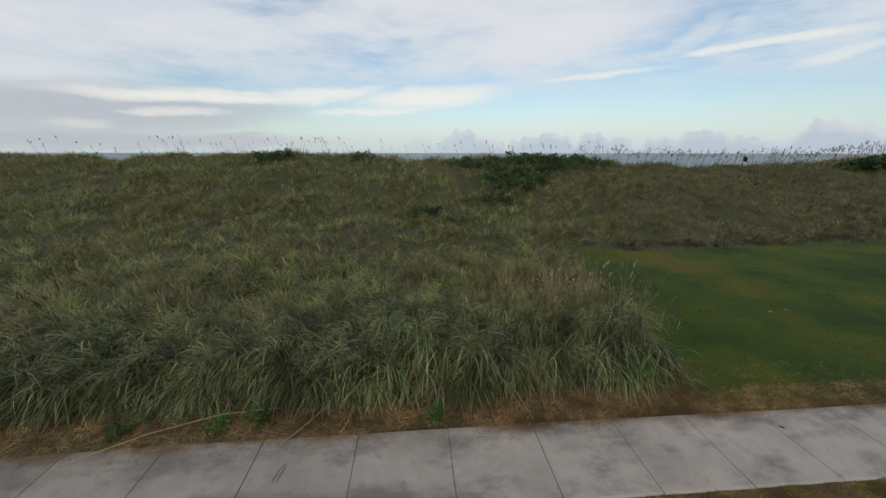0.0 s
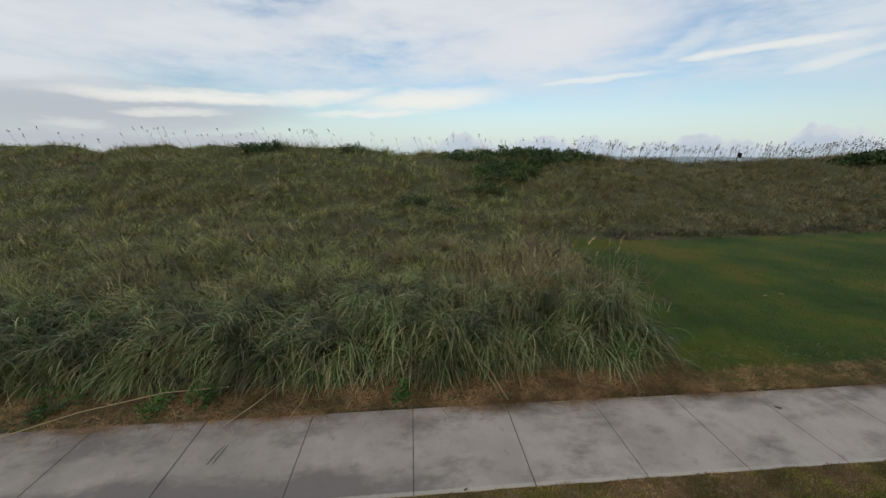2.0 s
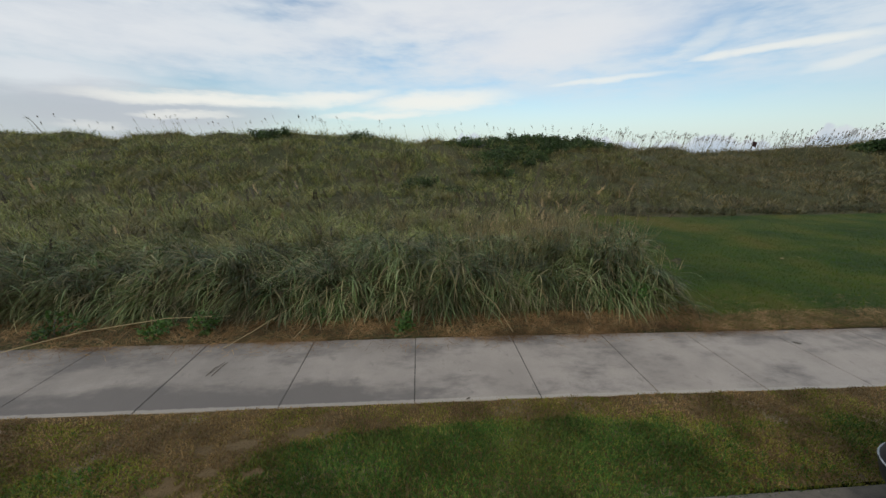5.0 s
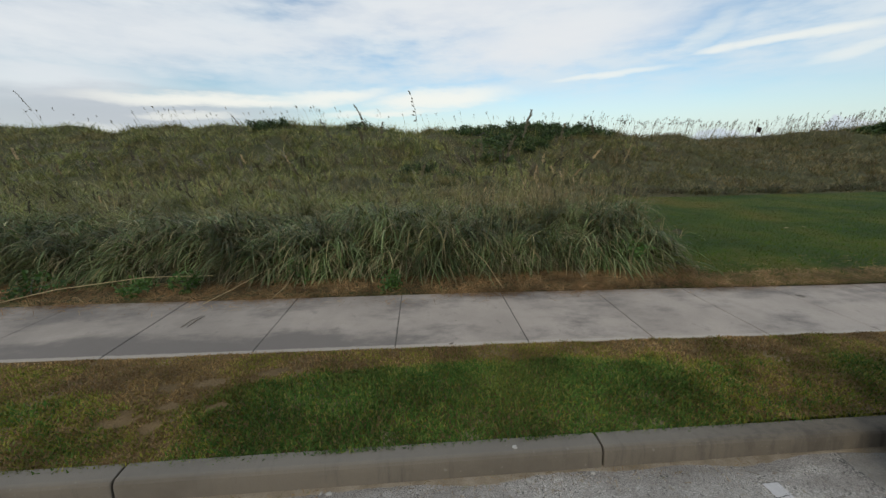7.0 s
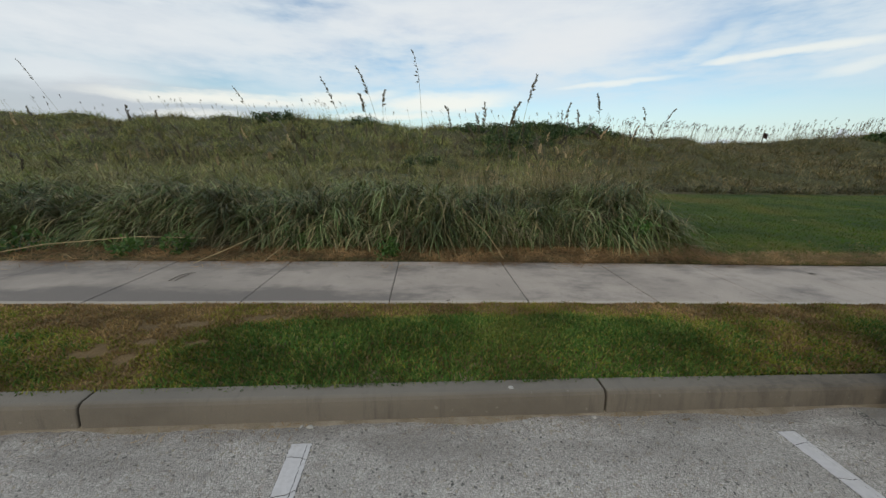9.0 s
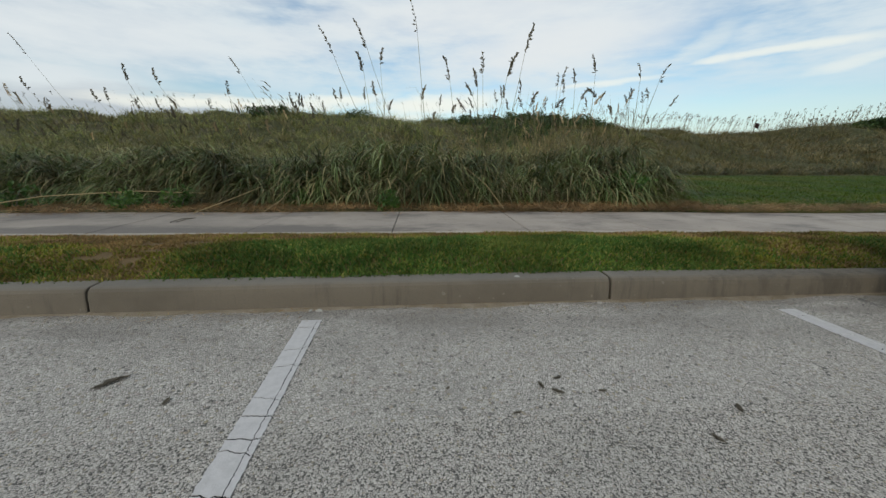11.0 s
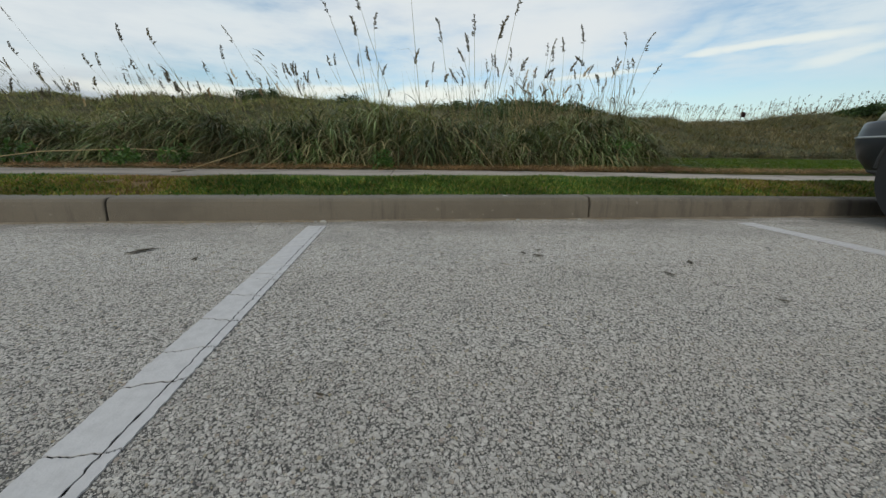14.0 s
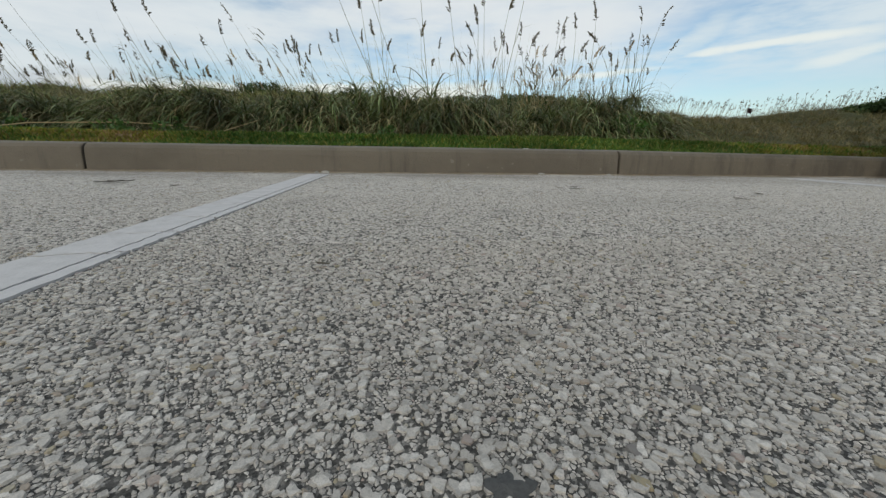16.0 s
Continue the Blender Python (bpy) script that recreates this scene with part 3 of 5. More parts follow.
def blades(root, length, width, az, th0, th1, segs, twist=0.6):
    """Bent, tapering leaves: root (n, 3), azimuth of the bend, angle from upright at root and tip. Returns points and triangles."""
    n = len(root)
    s = np.linspace(0, 1, segs + 1)
    th = th0[:, None] + (th1 - th0)[:, None] * s[None, :] ** 1.15
    mid = (th[:, 1:] + th[:, :-1]) / 2
    step = (length / segs)[:, None]
    hor = np.concatenate([np.zeros((n, 1)), np.cumsum(np.sin(mid) * step, 1)], 1)
    ver = np.concatenate([np.zeros((n, 1)), np.cumsum(np.cos(mid) * step, 1)], 1)
    ca, sa = np.sin(az)[:, None], np.cos(az)[:, None]
    px, py, pz = root[:, 0:1] + hor * ca, root[:, 1:2] + hor * sa, root[:, 2:3] + ver
    ta = az + math.pi / 2 + rng.normal(0, twist, n)
    w = width[:, None] * (0.55 + 0.45 * np.sin(np.clip(s * 2.2, 0, math.pi / 2)))[None, :] * (1 - s ** 2.2)[None, :] * 0.5
    ox, oy = np.sin(ta)[:, None] * w, np.cos(ta)[:, None] * w
    pts = np.zeros((n, 2 * segs + 1, 3), np.float32)
    pts[:, 0:2 * segs:2, 0], pts[:, 1:2 * segs:2, 0] = (px - ox)[:, :-1], (px + ox)[:, :-1]
    pts[:, 0:2 * segs:2, 1], pts[:, 1:2 * segs:2, 1] = (py - oy)[:, :-1], (py + oy)[:, :-1]
    pts[:, 0:2 * segs:2, 2] = pts[:, 1:2 * segs:2, 2] = pz[:, :-1]
    pts[:, -1] = np.stack([px[:, -1], py[:, -1], pz[:, -1]], 1)
    f = []
    for k in range(segs - 1):
        a = 2 * k
        f += [(a, a + 1, a + 3), (a, a + 3, a + 2)]
    f.append((2 * segs - 2, 2 * segs - 1, 2 * segs))
    f = np.array(f)[None] + (np.arange(n) * (2 * segs + 1))[:, None, None]
    return pts.reshape(-1, 3), f.reshape(-1, 3)


def clumps(cx, cy, per, radius, length, width, th0, th1, segs, lean_az=math.pi, lean=0.0, z=land, sink=0.03):
    """Tufts: per blades round each centre, arching outwards; every tuft bows its own way, on the whole towards lean_az."""
    k = len(cx)
    n = k * per
    a = rng.uniform(0, 2 * math.pi, n)
    r = radius * np.sqrt(rng.uniform(0, 1, n))
    x, y = np.repeat(cx, per) + r * np.sin(a), np.repeat(cy, per) + r * np.cos(a)
    bow = np.repeat(lean_az + rng.normal(0, 1.0, k), per)
    pull = np.repeat(np.clip(lean + rng.uniform(-0.3, 0.35, k), 0, 0.85), per)
    az = np.arctan2(np.sin(a) * (1 - pull) + pull * np.sin(bow), np.cos(a) * (1 - pull) + pull * np.cos(bow)) + rng.normal(0, 0.6, n)
    vigour = np.repeat(rng.uniform(0.6, 1.12, k) * (0.50 + 1.0 * lattice(cx, cy, 1.1, 17)), per)
    ln = length * vigour * rng.uniform(0.5, 1.2, n)
    root = np.stack([x, y, z(x, y) - sink], 1)
    return blades(root, ln, width * rng.uniform(0.55, 1.2, n), az, rng.uniform(*th0, n), rng.uniform(*th1, n), segs)


def scatter(x0, x1, y0, y1, density, keep=None):
    n = int((x1 - x0) * (y1 - y0) * density)
    x, y = rng.uniform(x0, x1, n), rng.uniform(y0, y1, n)
    if keep is not None:
        m = keep(x, y)
        x, y = x[m], y[m]
    return x, y


def join(*sets):
    vs, fs, at = [], [], 0
    for v, f in sets:
        vs.append(v)
        fs.append(f + at)
        at += len(v)
    return np.concatenate(vs), np.concatenate(fs)


def stuff(name, geo, mat, label, category):
    return tagged(new(name, mesh_tris(name, geo[0], geo[1], mat)), label, category, kind="stuff")


def wild(x, y):
    return x < lawn_edge(y) - 0.1


def in_view(x, y):
    return (x > -1.35 * y + 0.5) & (x < 1.75 * y + 3)


# the front bank: leaves in tufts at all heights of the shoulder, each tuft draped its own way, over dead ones
def drape(n, x0, x1, y0, y1, share, per, length, width, th0, th1, segs, depth, lean, spread_az, fan=0.42):
    """Tufts rooted within the bank between two shares of its height; they fall outwards and with the wind."""
    x, y = rng.uniform(x0, x1, n), rng.uniform(y0, y1, n)
    m = (bank_top(x, y) > 0.16) & (rng.uniform(0, 1, n) < 0.45 + 0.9 * lattice(x, y, 2.2, 54))
    x, y = x[m], y[m]
    k = len(x)
    h = bank_top(x, y)
    gx, gy = (bank_top(x + 0.08, y) - h) / 0.08, (bank_top(x, y + 0.08) - h) / 0.08
    fall = np.clip(np.hypot(gx, gy), 0, 1.5)
    wx, wy = -gx * 0.5 + lean[0], -gy * 0.9 + lean[1]
    az0 = np.arctan2(wx, wy) + rng.normal(0, spread_az, k)
    z = 0.12 + h * rng.uniform(*share, k)
    big = rng.uniform(0.7, 1.2, k) * (0.75 + 0.5 * lattice(x, y, 1.7, 55))
    r = lambda v: np.repeat(v, per)
    q = k * per
    root = np.stack([r(x) + rng.normal(0, depth, q), r(y) + rng.normal(0, depth, q), r(z) + rng.normal(0, 0.03, q)], 1)
    az = r(az0) + rng.normal(0, fan, q)
    a0, a1 = rng.uniform(*th0, q) + 0.25 * r(fall), rng.uniform(*th1, q)
    return blades(root, length * r(big) * rng.uniform(0.55, 1.25, q), width * rng.uniform(0.55, 1.25, q), az, a0, a1, segs)


WIND = (-0.32, -0.32)
dead = drape(1000, -10.5, 5.1, 5.2, 7.8, (0.10, 0.66), 14, 0.60, 0.015, (0.3, 1.2), (1.8, 3.0), 5, 0.09, WIND, 0.9)
low = drape(1350, -10, 5.1, 5.15, 6.3, (0.16, 0.66), 11, 0.60, 0.022, (0.5, 1.1), (2.5, 3.1), 7, 0.03, WIND, 0.7)
high = drape(800, -10.5, 5.1, 5.3, 7.8, (0.55, 0.88), 26, 0.72, 0.022, (0.25, 1.25), (2.3, 3.1), 8, 0.025, WIND, 0.9, 1.15)
back = drape(900, -11.5, 5.3, 7.2, 9.4, (0.35, 0.85), 12, 0.58, 0.020, (0.1, 0.9), (1.8, 2.9), 6, 0.08, WIND, 1.2)
ey = rng.uniform(5.4, 7.8, 150)
fringe = clumps(lawn_edge(ey) + rng.uniform(-0.1, 0.2, 150), ey, 14, 0.10, 0.46, 0.011, (0.0, 0.5), (1.4, 2.9), 6, math.pi * 0.8, 0.3)
stuff("dead_bank_grass", dead, M_DEADBANK, "brown dead leaves tangled inside the grass bank", "dead grass")
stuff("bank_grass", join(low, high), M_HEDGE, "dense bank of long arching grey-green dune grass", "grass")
stuff("back_grass", back, M_FIELD, "olive dune grass behind the bank's crest", "grass")
stuff("bank_fringe", fringe, M_FRINGE, "thin olive grass fringing the bank beside the lawn", "grass")
dx = rng.normal(3.7, 1.1, 210)
dry = clumps(dx, rng.uniform(7.0, 10.5, 210), 9, 0.12, 1.10, 0.009, (0.0, 0.35), (0.3, 1.6), 6, math.pi * 1.4, 0.2)
stuff("dry_stems", dry, M_STRAW, "upright dry straw-coloured stems standing in the bank", "dry grass")

# the field behind it, coarser with distance
cx, cy = scatter(-18, 6.4, 7.8, 13, 7.5, lambda x, y: wild(x, y) & in_view(x, y))
near = clumps(cx, cy, 26, 0.17, 0.78, 0.020, (0.02, 0.7), (1.3, 2.8), 5)
cx, cy = scatter(-30, 10, 13, 21, 4.2, lambda x, y: (wild(x, y) | (y > 15)) & in_view(x, y))
midf = clumps(cx, cy, 22, 0.22, 0.76, 0.028, (0.05, 0.7), (1.1, 2.5), 3)
cx, cy = scatter(-44, 16, 21, 32, 3.2, in_view)
far = clumps(cx, cy, 19, 0.36, 0.70, 0.034, (0.05, 0.7), (1.0, 2.4), 3)
stuff("field_grass", join(near, midf, far), M_FIELD, "olive and brown dune grass covering the slope", "grass")
cx, cy = scatter(7.5, 56, 14.0, 31, 4.6, lambda x, y: in_view(x, y) & (x > 0.35 * y + 3 + rng.normal(0, 1.5, len(x))))
slope = clumps(cx, cy, 18, 0.34, 0.62, 0.030, (0.05, 0.7), (1.0, 2.3), 3)
stuff("slope_grass", slope, M_RUSSET, "brownish dry grass on the dune slope behind the lawn", "grass")

# dead thatch along the path
x, y = scatter(-12, 12, 4.30, 5.6, 3200, lambda x, y: (y > 4.46 - 0.0227 * x + 0.22 * lattice(x, 0 * y, 1.9, 15)) & (y < 5.02 - 0.03 * np.clip(x - 5, 0, 6) + 0.60 * (x < 4.9) + 0.3 * (lattice(x, y, 1.5, 12) - 0.5)) | (rng.uniform(0, 1, len(x)) < 0.06))
n = len(x)
geo = blades(np.stack([x, y, 0.15 + rng.uniform(0, 0.05, n)], 1), rng.uniform(0.05, 0.24, n) * np.where(x > 4.9, 0.6, 1.0), rng.uniform(0.004, 0.009, n), rng.uniform(0, 6.28, n), rng.uniform(0.9, 1.5, n), rng.uniform(1.5, 1.9, n), 2)
stuff("thatch", geo, M_THATCH, "red-brown dead grass lying along the path's edge", "dead grass")


def green_share(x, y):
    """How lush the verge is: thick towards the kerb, thin and dry by the path."""
    lush = np.interp(x, [-5, -1.4, -0.2, 2.1, 2.9, 6], [0.45, 0.32, 1.3, 1.3, 0.30, 0.45])
    top = np.interp(x, [-3, -1.2, 0.2, 2.0, 3.4], [2.72, 2.70, 2.95, 2.98, 2.80]) + 0.25 * (lattice(x, y, 2.6, 23) - 0.5)
    g = lush * (1 - 0.88 * smooth(y, top - 0.14, top + 0.14))
    return np.clip(g + 0.45 * (lattice(x, y, 2.3, 21) - 0.5) + 0.3 * (lattice(x, y, 7.0, 22) - 0.5), 0, 1)


def on_verge(x, y):
    return y < 3.30 - 0.0227 * x + 0.05 * (lattice(x, y, 5.0, 24) - 0.3)


def bare(x, y):
    spots = ((-1.157, 2.832, 0.06), (-0.692, 2.93, 0.055), (-0.50, 2.935, 0.04), (-1.30, 2.546, 0.045), (-1.58, 2.443, 0.05), (-0.96, 2.505, 0.035), (-1.296, 2.346, 0.04), (-1.45, 2.78, 0.05))
    m = np.zeros(len(x), bool)
    for sx, sy, r in spots:
        m |= ((x - sx) / 2.0) ** 2 + (y - sy - 0.04) ** 2 < (r * (0.1 + 1.7 * lattice(x, y, 16, 4))) ** 2
    return m


def turf(x0, x1, y0, y1, density, pick, size, mat, name, label, z):
    x, y = scatter(x0, x1, y0, y1, density, pick)
    n = len(x)
    geo = blades(np.stack([x, y, z(x, y) - 0.004], 1), size * rng.uniform(0.5, 1.3, n), 0.0105 * rng.uniform(0.6, 1.4, n) * (size / 0.04) ** 0.5, rng.uniform(0, 6.28, n), rng.uniform(0, 0.7, n), rng.uniform(0.6, 1.7, n), 2)
    stuff(name, geo, mat, label, "grass")


turf(-7, 8, 2.10, 3.3, 13000, lambda x, y: (rng.uniform(0, 1, len(x)) < (green_share(x, y) - 0.30) * 1.9) & ~bare(x, y) & on_verge(x, y), 0.040, M_TURF, "verge_grass", "short green grass on the verge beside the kerb", verge_z)
turf(-6, 7, 2.15, 3.42, 9000, lambda x, y: (rng.uniform(0, 1, len(x)) > green_share(x, y)) & ~bare(x, y) & on_verge(x, y), 0.028, M_DRY, "dry_verge_grass", "dry yellow-brown grass on the verge", verge_z)


turf(-6, 7, 2.12, 3.3, 10000, lambda x, y: (rng.uniform(0, 1, len(x)) < 2.4 * green_share(x, y) * (1.14 - green_share(x, y))) & ~bare(x, y) & on_verge(x, y), 0.032, M_LIME, "yellowing_verge_grass", "yellow-green grass thinning towards the path", verge_z)


def lawn_z(x, y):
    return np.maximum(land(x, y) + 0.02, 0.165 - settle(x) * (1 - smooth(y, 5.0, 12.0)))


turf(4.4, 22, 4.75, 13.6, 520, lambda x, y: (x > lawn_edge(y) - 0.2) & (y > 5.0 + 0.3 * (lattice(x, y, 2.0, 14) - 0.5)) & (rng.uniform(0, 1, len(x)) < np.clip(1.2 - (y - 4.7) * 0.12, 0.25, 1)), 0.042, M_LAWN, "lawn_grass", "mown green lawn grass", lawn_z)

# ---- sea oats ----


def stalk_mesh(height, bend, seed):
    r = random.Random(seed)
    bm = bmesh.new()
    a = r.uniform(0, 6.28)
    pts = [Vector((math.sin(a) * bend * t ** 2.2, math.cos(a) * bend * t ** 2.2, height * t)) for t in (0, 0.2, 0.4, 0.6, 0.75, 0.88, 1.0)]
    tube(bm, pts[:-1] + [pts[-2].lerp(pts[-1], 0.15)], [0.0038, 0.0036, 0.0033, 0.0028, 0.0022, 0.0017, 0.0010], 4)
    for _ in range(3):
        t = r.uniform(0.1, 0.5)
        p = Vector((math.sin(a) * bend * t ** 2.2, math.cos(a) * bend * t ** 2.2, height * t))
        d = Vector((r.uniform(-1, 1), r.uniform(-1, 1), 0)).normalized()
        s = d.cross(Vector((0, 0, 1))) * 0.004
        q, e = p + d * 0.10 + Vector((0, 0, 0.22)), p + d * 0.32 + Vector((0, 0, 0.24))
        v = [bm.verts.new(c) for c in (p - s, p + s, q + s, q - s, e)]
        bm.faces.new(v[:4])
        bm.faces.new((v[3], v[2], v[4]))
    return bm, pts


def spikelet(bm, a, d, size, wide):
    """A flat oval seed, thick in the middle, hung from the vertex a."""
    p = a.co.copy()
    side = d.cross(Vector((0.3, 0.8, 0.2))).normalized()
    up = d.cross(side).normalized()
    b = bm.verts.new(p + d * size)
    ring = [bm.verts.new(p + d * size * 0.5 + o) for o in (side * wide, up * wide * 0.4, -side * wide, -up * wide * 0.4)]
    for i in range(4):
        bm.faces.new((a, ring[i], ring[(i + 1) % 4]))
        bm.faces.new((b, ring[(i + 1) % 4], ring[i]))


def head_mesh(pts, seed, full=1.0, hang=0):
    """A slender plume: overlapping seeds along the upper end of the stalk, its tip nodding a little."""
    r = random.Random(seed)
    bm = bmesh.new()
    way = r.uniform(-0.8, 1.0)
    droop = Vector((hang * abs(math.cos(way)) if hang else math.cos(way), math.sin(way), 0))
    low = pts[-2].lerp(pts[-3], 0.15)
    axis = [low.lerp(pts[-1], i / 12) + droop * 0.055 * (i / 12) ** 1.8 + Vector((0, 0, -0.03 * (i / 12) ** 3)) for i in range(13)]
    tube(bm, axis, [0.0026] * 12 + [0.001], 4)
    hubs = list(bm.verts)[2:]
    run = (axis[-1] - axis[0]).normalized()
    count = int(36 * full)
    for i in range(count):
        t = (i + r.random()) / count
        hub = hubs[int(t * (len(hubs) - 1))]
        out = droop * r.uniform(0.0, 1.0) + Vector((r.uniform(-0.6, 0.6), r.uniform(-0.6, 0.6), r.uniform(-0.5, 0.2)))
        d = (run * r.uniform(0.2, 0.9) + out * r.uniform(0.4, 1.0)).normalized()
        spikelet(bm, hub, d, r.uniform(0.036, 0.070) * (1.15 - 0.5 * t), r.uniform(0.007, 0.012))
    return bm


KINDS = []
for k, (h, b, full) in enumerate(((1.95, 0.10, 1.0), (1.7, 0.22, 1.2), (1.5, 0.16, 1.0), (1.35, 0.17, 1.2), (1.8, 0.20, 0.9), (1.3, 0.12, 0.9), (1.55, 0.05, 0.5))):
    for tone in ("dark", "tan"):
        sb, pts = stalk_mesh(h, b, 40 + k)
        hb = head_mesh(pts, 70 + k, full)
        KINDS.append((tone, bm_mesh("sea_oat_stalk", sb, M_STALK), bm_mesh("seed_head", hb, M_HEAD if tone == "dark" else M_TAN)))
DARK, TAN = [k for k in KINDS if k[0] == "dark"], [k for k in KINDS if k[0] == "tan"]


def sea_oat(kind, x, y, turn, size, lean_x=0.0, lean_y=0.0):
    tone, stem, head = kind
    ob = new("sea_oat_stalk", stem)
    z = float(land(x, y)) - 0.02
    ob.matrix_basis = pose(x, y, z, lean_y, lean_x, turn) @ Matrix.Diagonal((size, size, size, 1))
    h = part("seed_head", head, None, ob)
    word = "drooping dark brown" if tone == "dark" else "dried pale tan"
    tagged(ob, "slender sea oat stalk with a %s seed head" % word, "sea oats", "sea oats on the bank")


def oat_to(tip, slant, bend, full, tone, seed):
    """A stalk whose tip reaches a given place, rooted in the bank on a slant (degrees, positive to +x)."""
    x, y, z = tip
    tall = z - 0.25
    rx = x - math.tan(radians(slant)) * tall
    ground = float(land(rx, y)) - 0.03
    r = random.Random(seed)
    way = Vector((math.sin(radians(slant)), 0, math.cos(radians(slant))))
    side = Vector((math.cos(radians(slant)), 0, -math.sin(radians(slant))))
    run = (Vector(tip) - Vector((rx, y, ground))).length
    bm = bmesh.new()
    pts = [way * run * t + side * (bend * (t * t - t)) for t in (0, 0.2, 0.4, 0.6, 0.74, 0.87, 1.0)]
    tube(bm, pts[:-1] + [pts[-2].lerp(pts[-1], 0.15)], [0.0042, 0.0040, 0.0036, 0.0031, 0.0025, 0.0018, 0.0010], 5)
    for _ in range(2):
        t = r.uniform(0.15, 0.55)
        p = way * run * t + side * (bend * (t * t - t))
        d = Vector((r.uniform(-1, 0.4), r.uniform(-1, 1), 0)).normalized()
        w = d.cross(Vector((0, 0, 1))) * 0.004
        v = [bm.verts.new(c) for c in (p - w, p + w, p + d * 0.10 + Vector((0, 0, 0.2)) + w, p + d * 0.10 + Vector((0, 0, 0.2)) - w, p + d * 0.34 + Vector((0, 0, 0.2)))]
        bm.faces.new(v[:4])
        bm.faces.new((v[3], v[2], v[4]))
    ob = new("sea_oat_stalk", bm_mesh("sea_oat_stalk", bm, M_STALK))
    ob.matrix_basis = pose(rx, y, ground)
    part("seed_head", bm_mesh("seed_head", head_mesh(pts, seed + 900, full, -1 if slant < 3 else 1), M_HEAD if tone else M_TAN), None, ob)
    tagged(ob, "tall sea oat stalk with a drooping dark brown seed head" if full > 0.55 else "tall sea oat stalk with a sparse seed head", "sea oats", "sea oats on the bank")


# the stalks that stand out against the sky: tip, slant, bend, fullness of the head
for i, (x, y, z, slant, bend, full) in enumerate((
        (-0.53, 4.95, 2.42, -24, 0.25, 0.6), (-0.22, 5.43, 2.62, -20, 0.22, 0.8), (0.57, 5.0, 2.74, -5, 0.05, 0.3), (2.02, 5.0, 2.54, 11, -0.08, 1.0), (1.82, 5.1, 2.22, 12, -0.06, 1.3),
        (3.66, 6.4, 2.57, 2, -0.15, 1.0), (4.39, 5.58, 2.25, 16, -0.05, 0.5), (-8.0, 9.0, 3.2, -32, 0.35, 0.9), (0.99, 5.1, 2.14, -10, 0.10, 0.5), (-3.2, 8.0, 2.65, -30, 0.25, 0.9),
        (-0.3, 6.0, 2.38, -8, 0.05, 1.1), (3.34, 7.0, 2.50, 3, 0.0, 0.8), (1.45, 5.5, 2.10, -2, 0.04, 0.9), (4.05, 5.7, 2.30, 1, 0.0, 0.25))):
    oat_to((x, y, z), slant, bend, full, True, 300 + i)
# shorter ones between them, bowed by the wind where the bank is open to it
for i in range(118):
    x = rng.uniform(-9.5, 1.2)
    y = rng.uniform(5.5, 8.6) if x < -0.8 else rng.uniform(5.5, 6.6)
    lean = rng.normal(np.interp(x, [-6, -1, 1.2], [-38, -27, -10]), 8)
    sea_oat(DARK[int(rng.integers(0, 7))], x, y, rng.uniform(-25, 25), rng.uniform(0.62, 0.98), lean, rng.normal(0, 5))
for i in range(64):
    x = 1.3 + 3.3 * rng.beta(1.7, 1.2)
    y = rng.uniform(5.6, 7.4)
    tan = y > 6.4 and rng.uniform() < 0.25
    sea_oat((TAN if tan else DARK)[int(rng.integers(0, 7))], x, y, rng.uniform(0, 360), rng.uniform(0.60, 0.98), rng.normal(2, 9), rng.normal(0, 6))
for i in range(34):
    x, y = rng.uniform(2.4, 4.5), rng.uniform(5.9, 8.8)
    sea_oat(TAN[int(rng.integers(0, 7))], x + 0.12 * (y - 5.7), y, rng.uniform(0, 360), rng.uniform(0.50, 0.74), rng.normal(4, 12), rng.normal(0, 7))
for i in range(14):
    sea_oat(TAN[int(rng.integers(0, 7))], rng.uniform(-6.5, -1.5), rng.uniform(7.0, 9.5), rng.uniform(-25, 25), rng.uniform(0.7, 1.0), rng.normal(-30, 6), rng.normal(0, 8))
x = np.concatenate([rng.uniform(1.2, 4.6, 150), rng.uniform(-8, 1.2, 120)])
y = rng.uniform(5.6, 7.6, len(x))
n = len(x)
geo = blades(np.stack([x, y, 0.4 * bank_top(x, y) + 0.1], 1), rng.uniform(0.95, 1.6, n), 0.0062 * np.ones(n), np.where(x > 1.2, rng.uniform(0, 6.28, n), -1.5 + rng.normal(0, 0.4, n)), rng.uniform(0, 0.18, n) + 0.2 * (x < 0), rng.uniform(0.05, 0.5, n) + 0.2 * (x < 0), 5, 1.5)
stuff("bare_stalks", geo, M_STALK, "thin bare stalks standing up out of the bank", "sea oats")


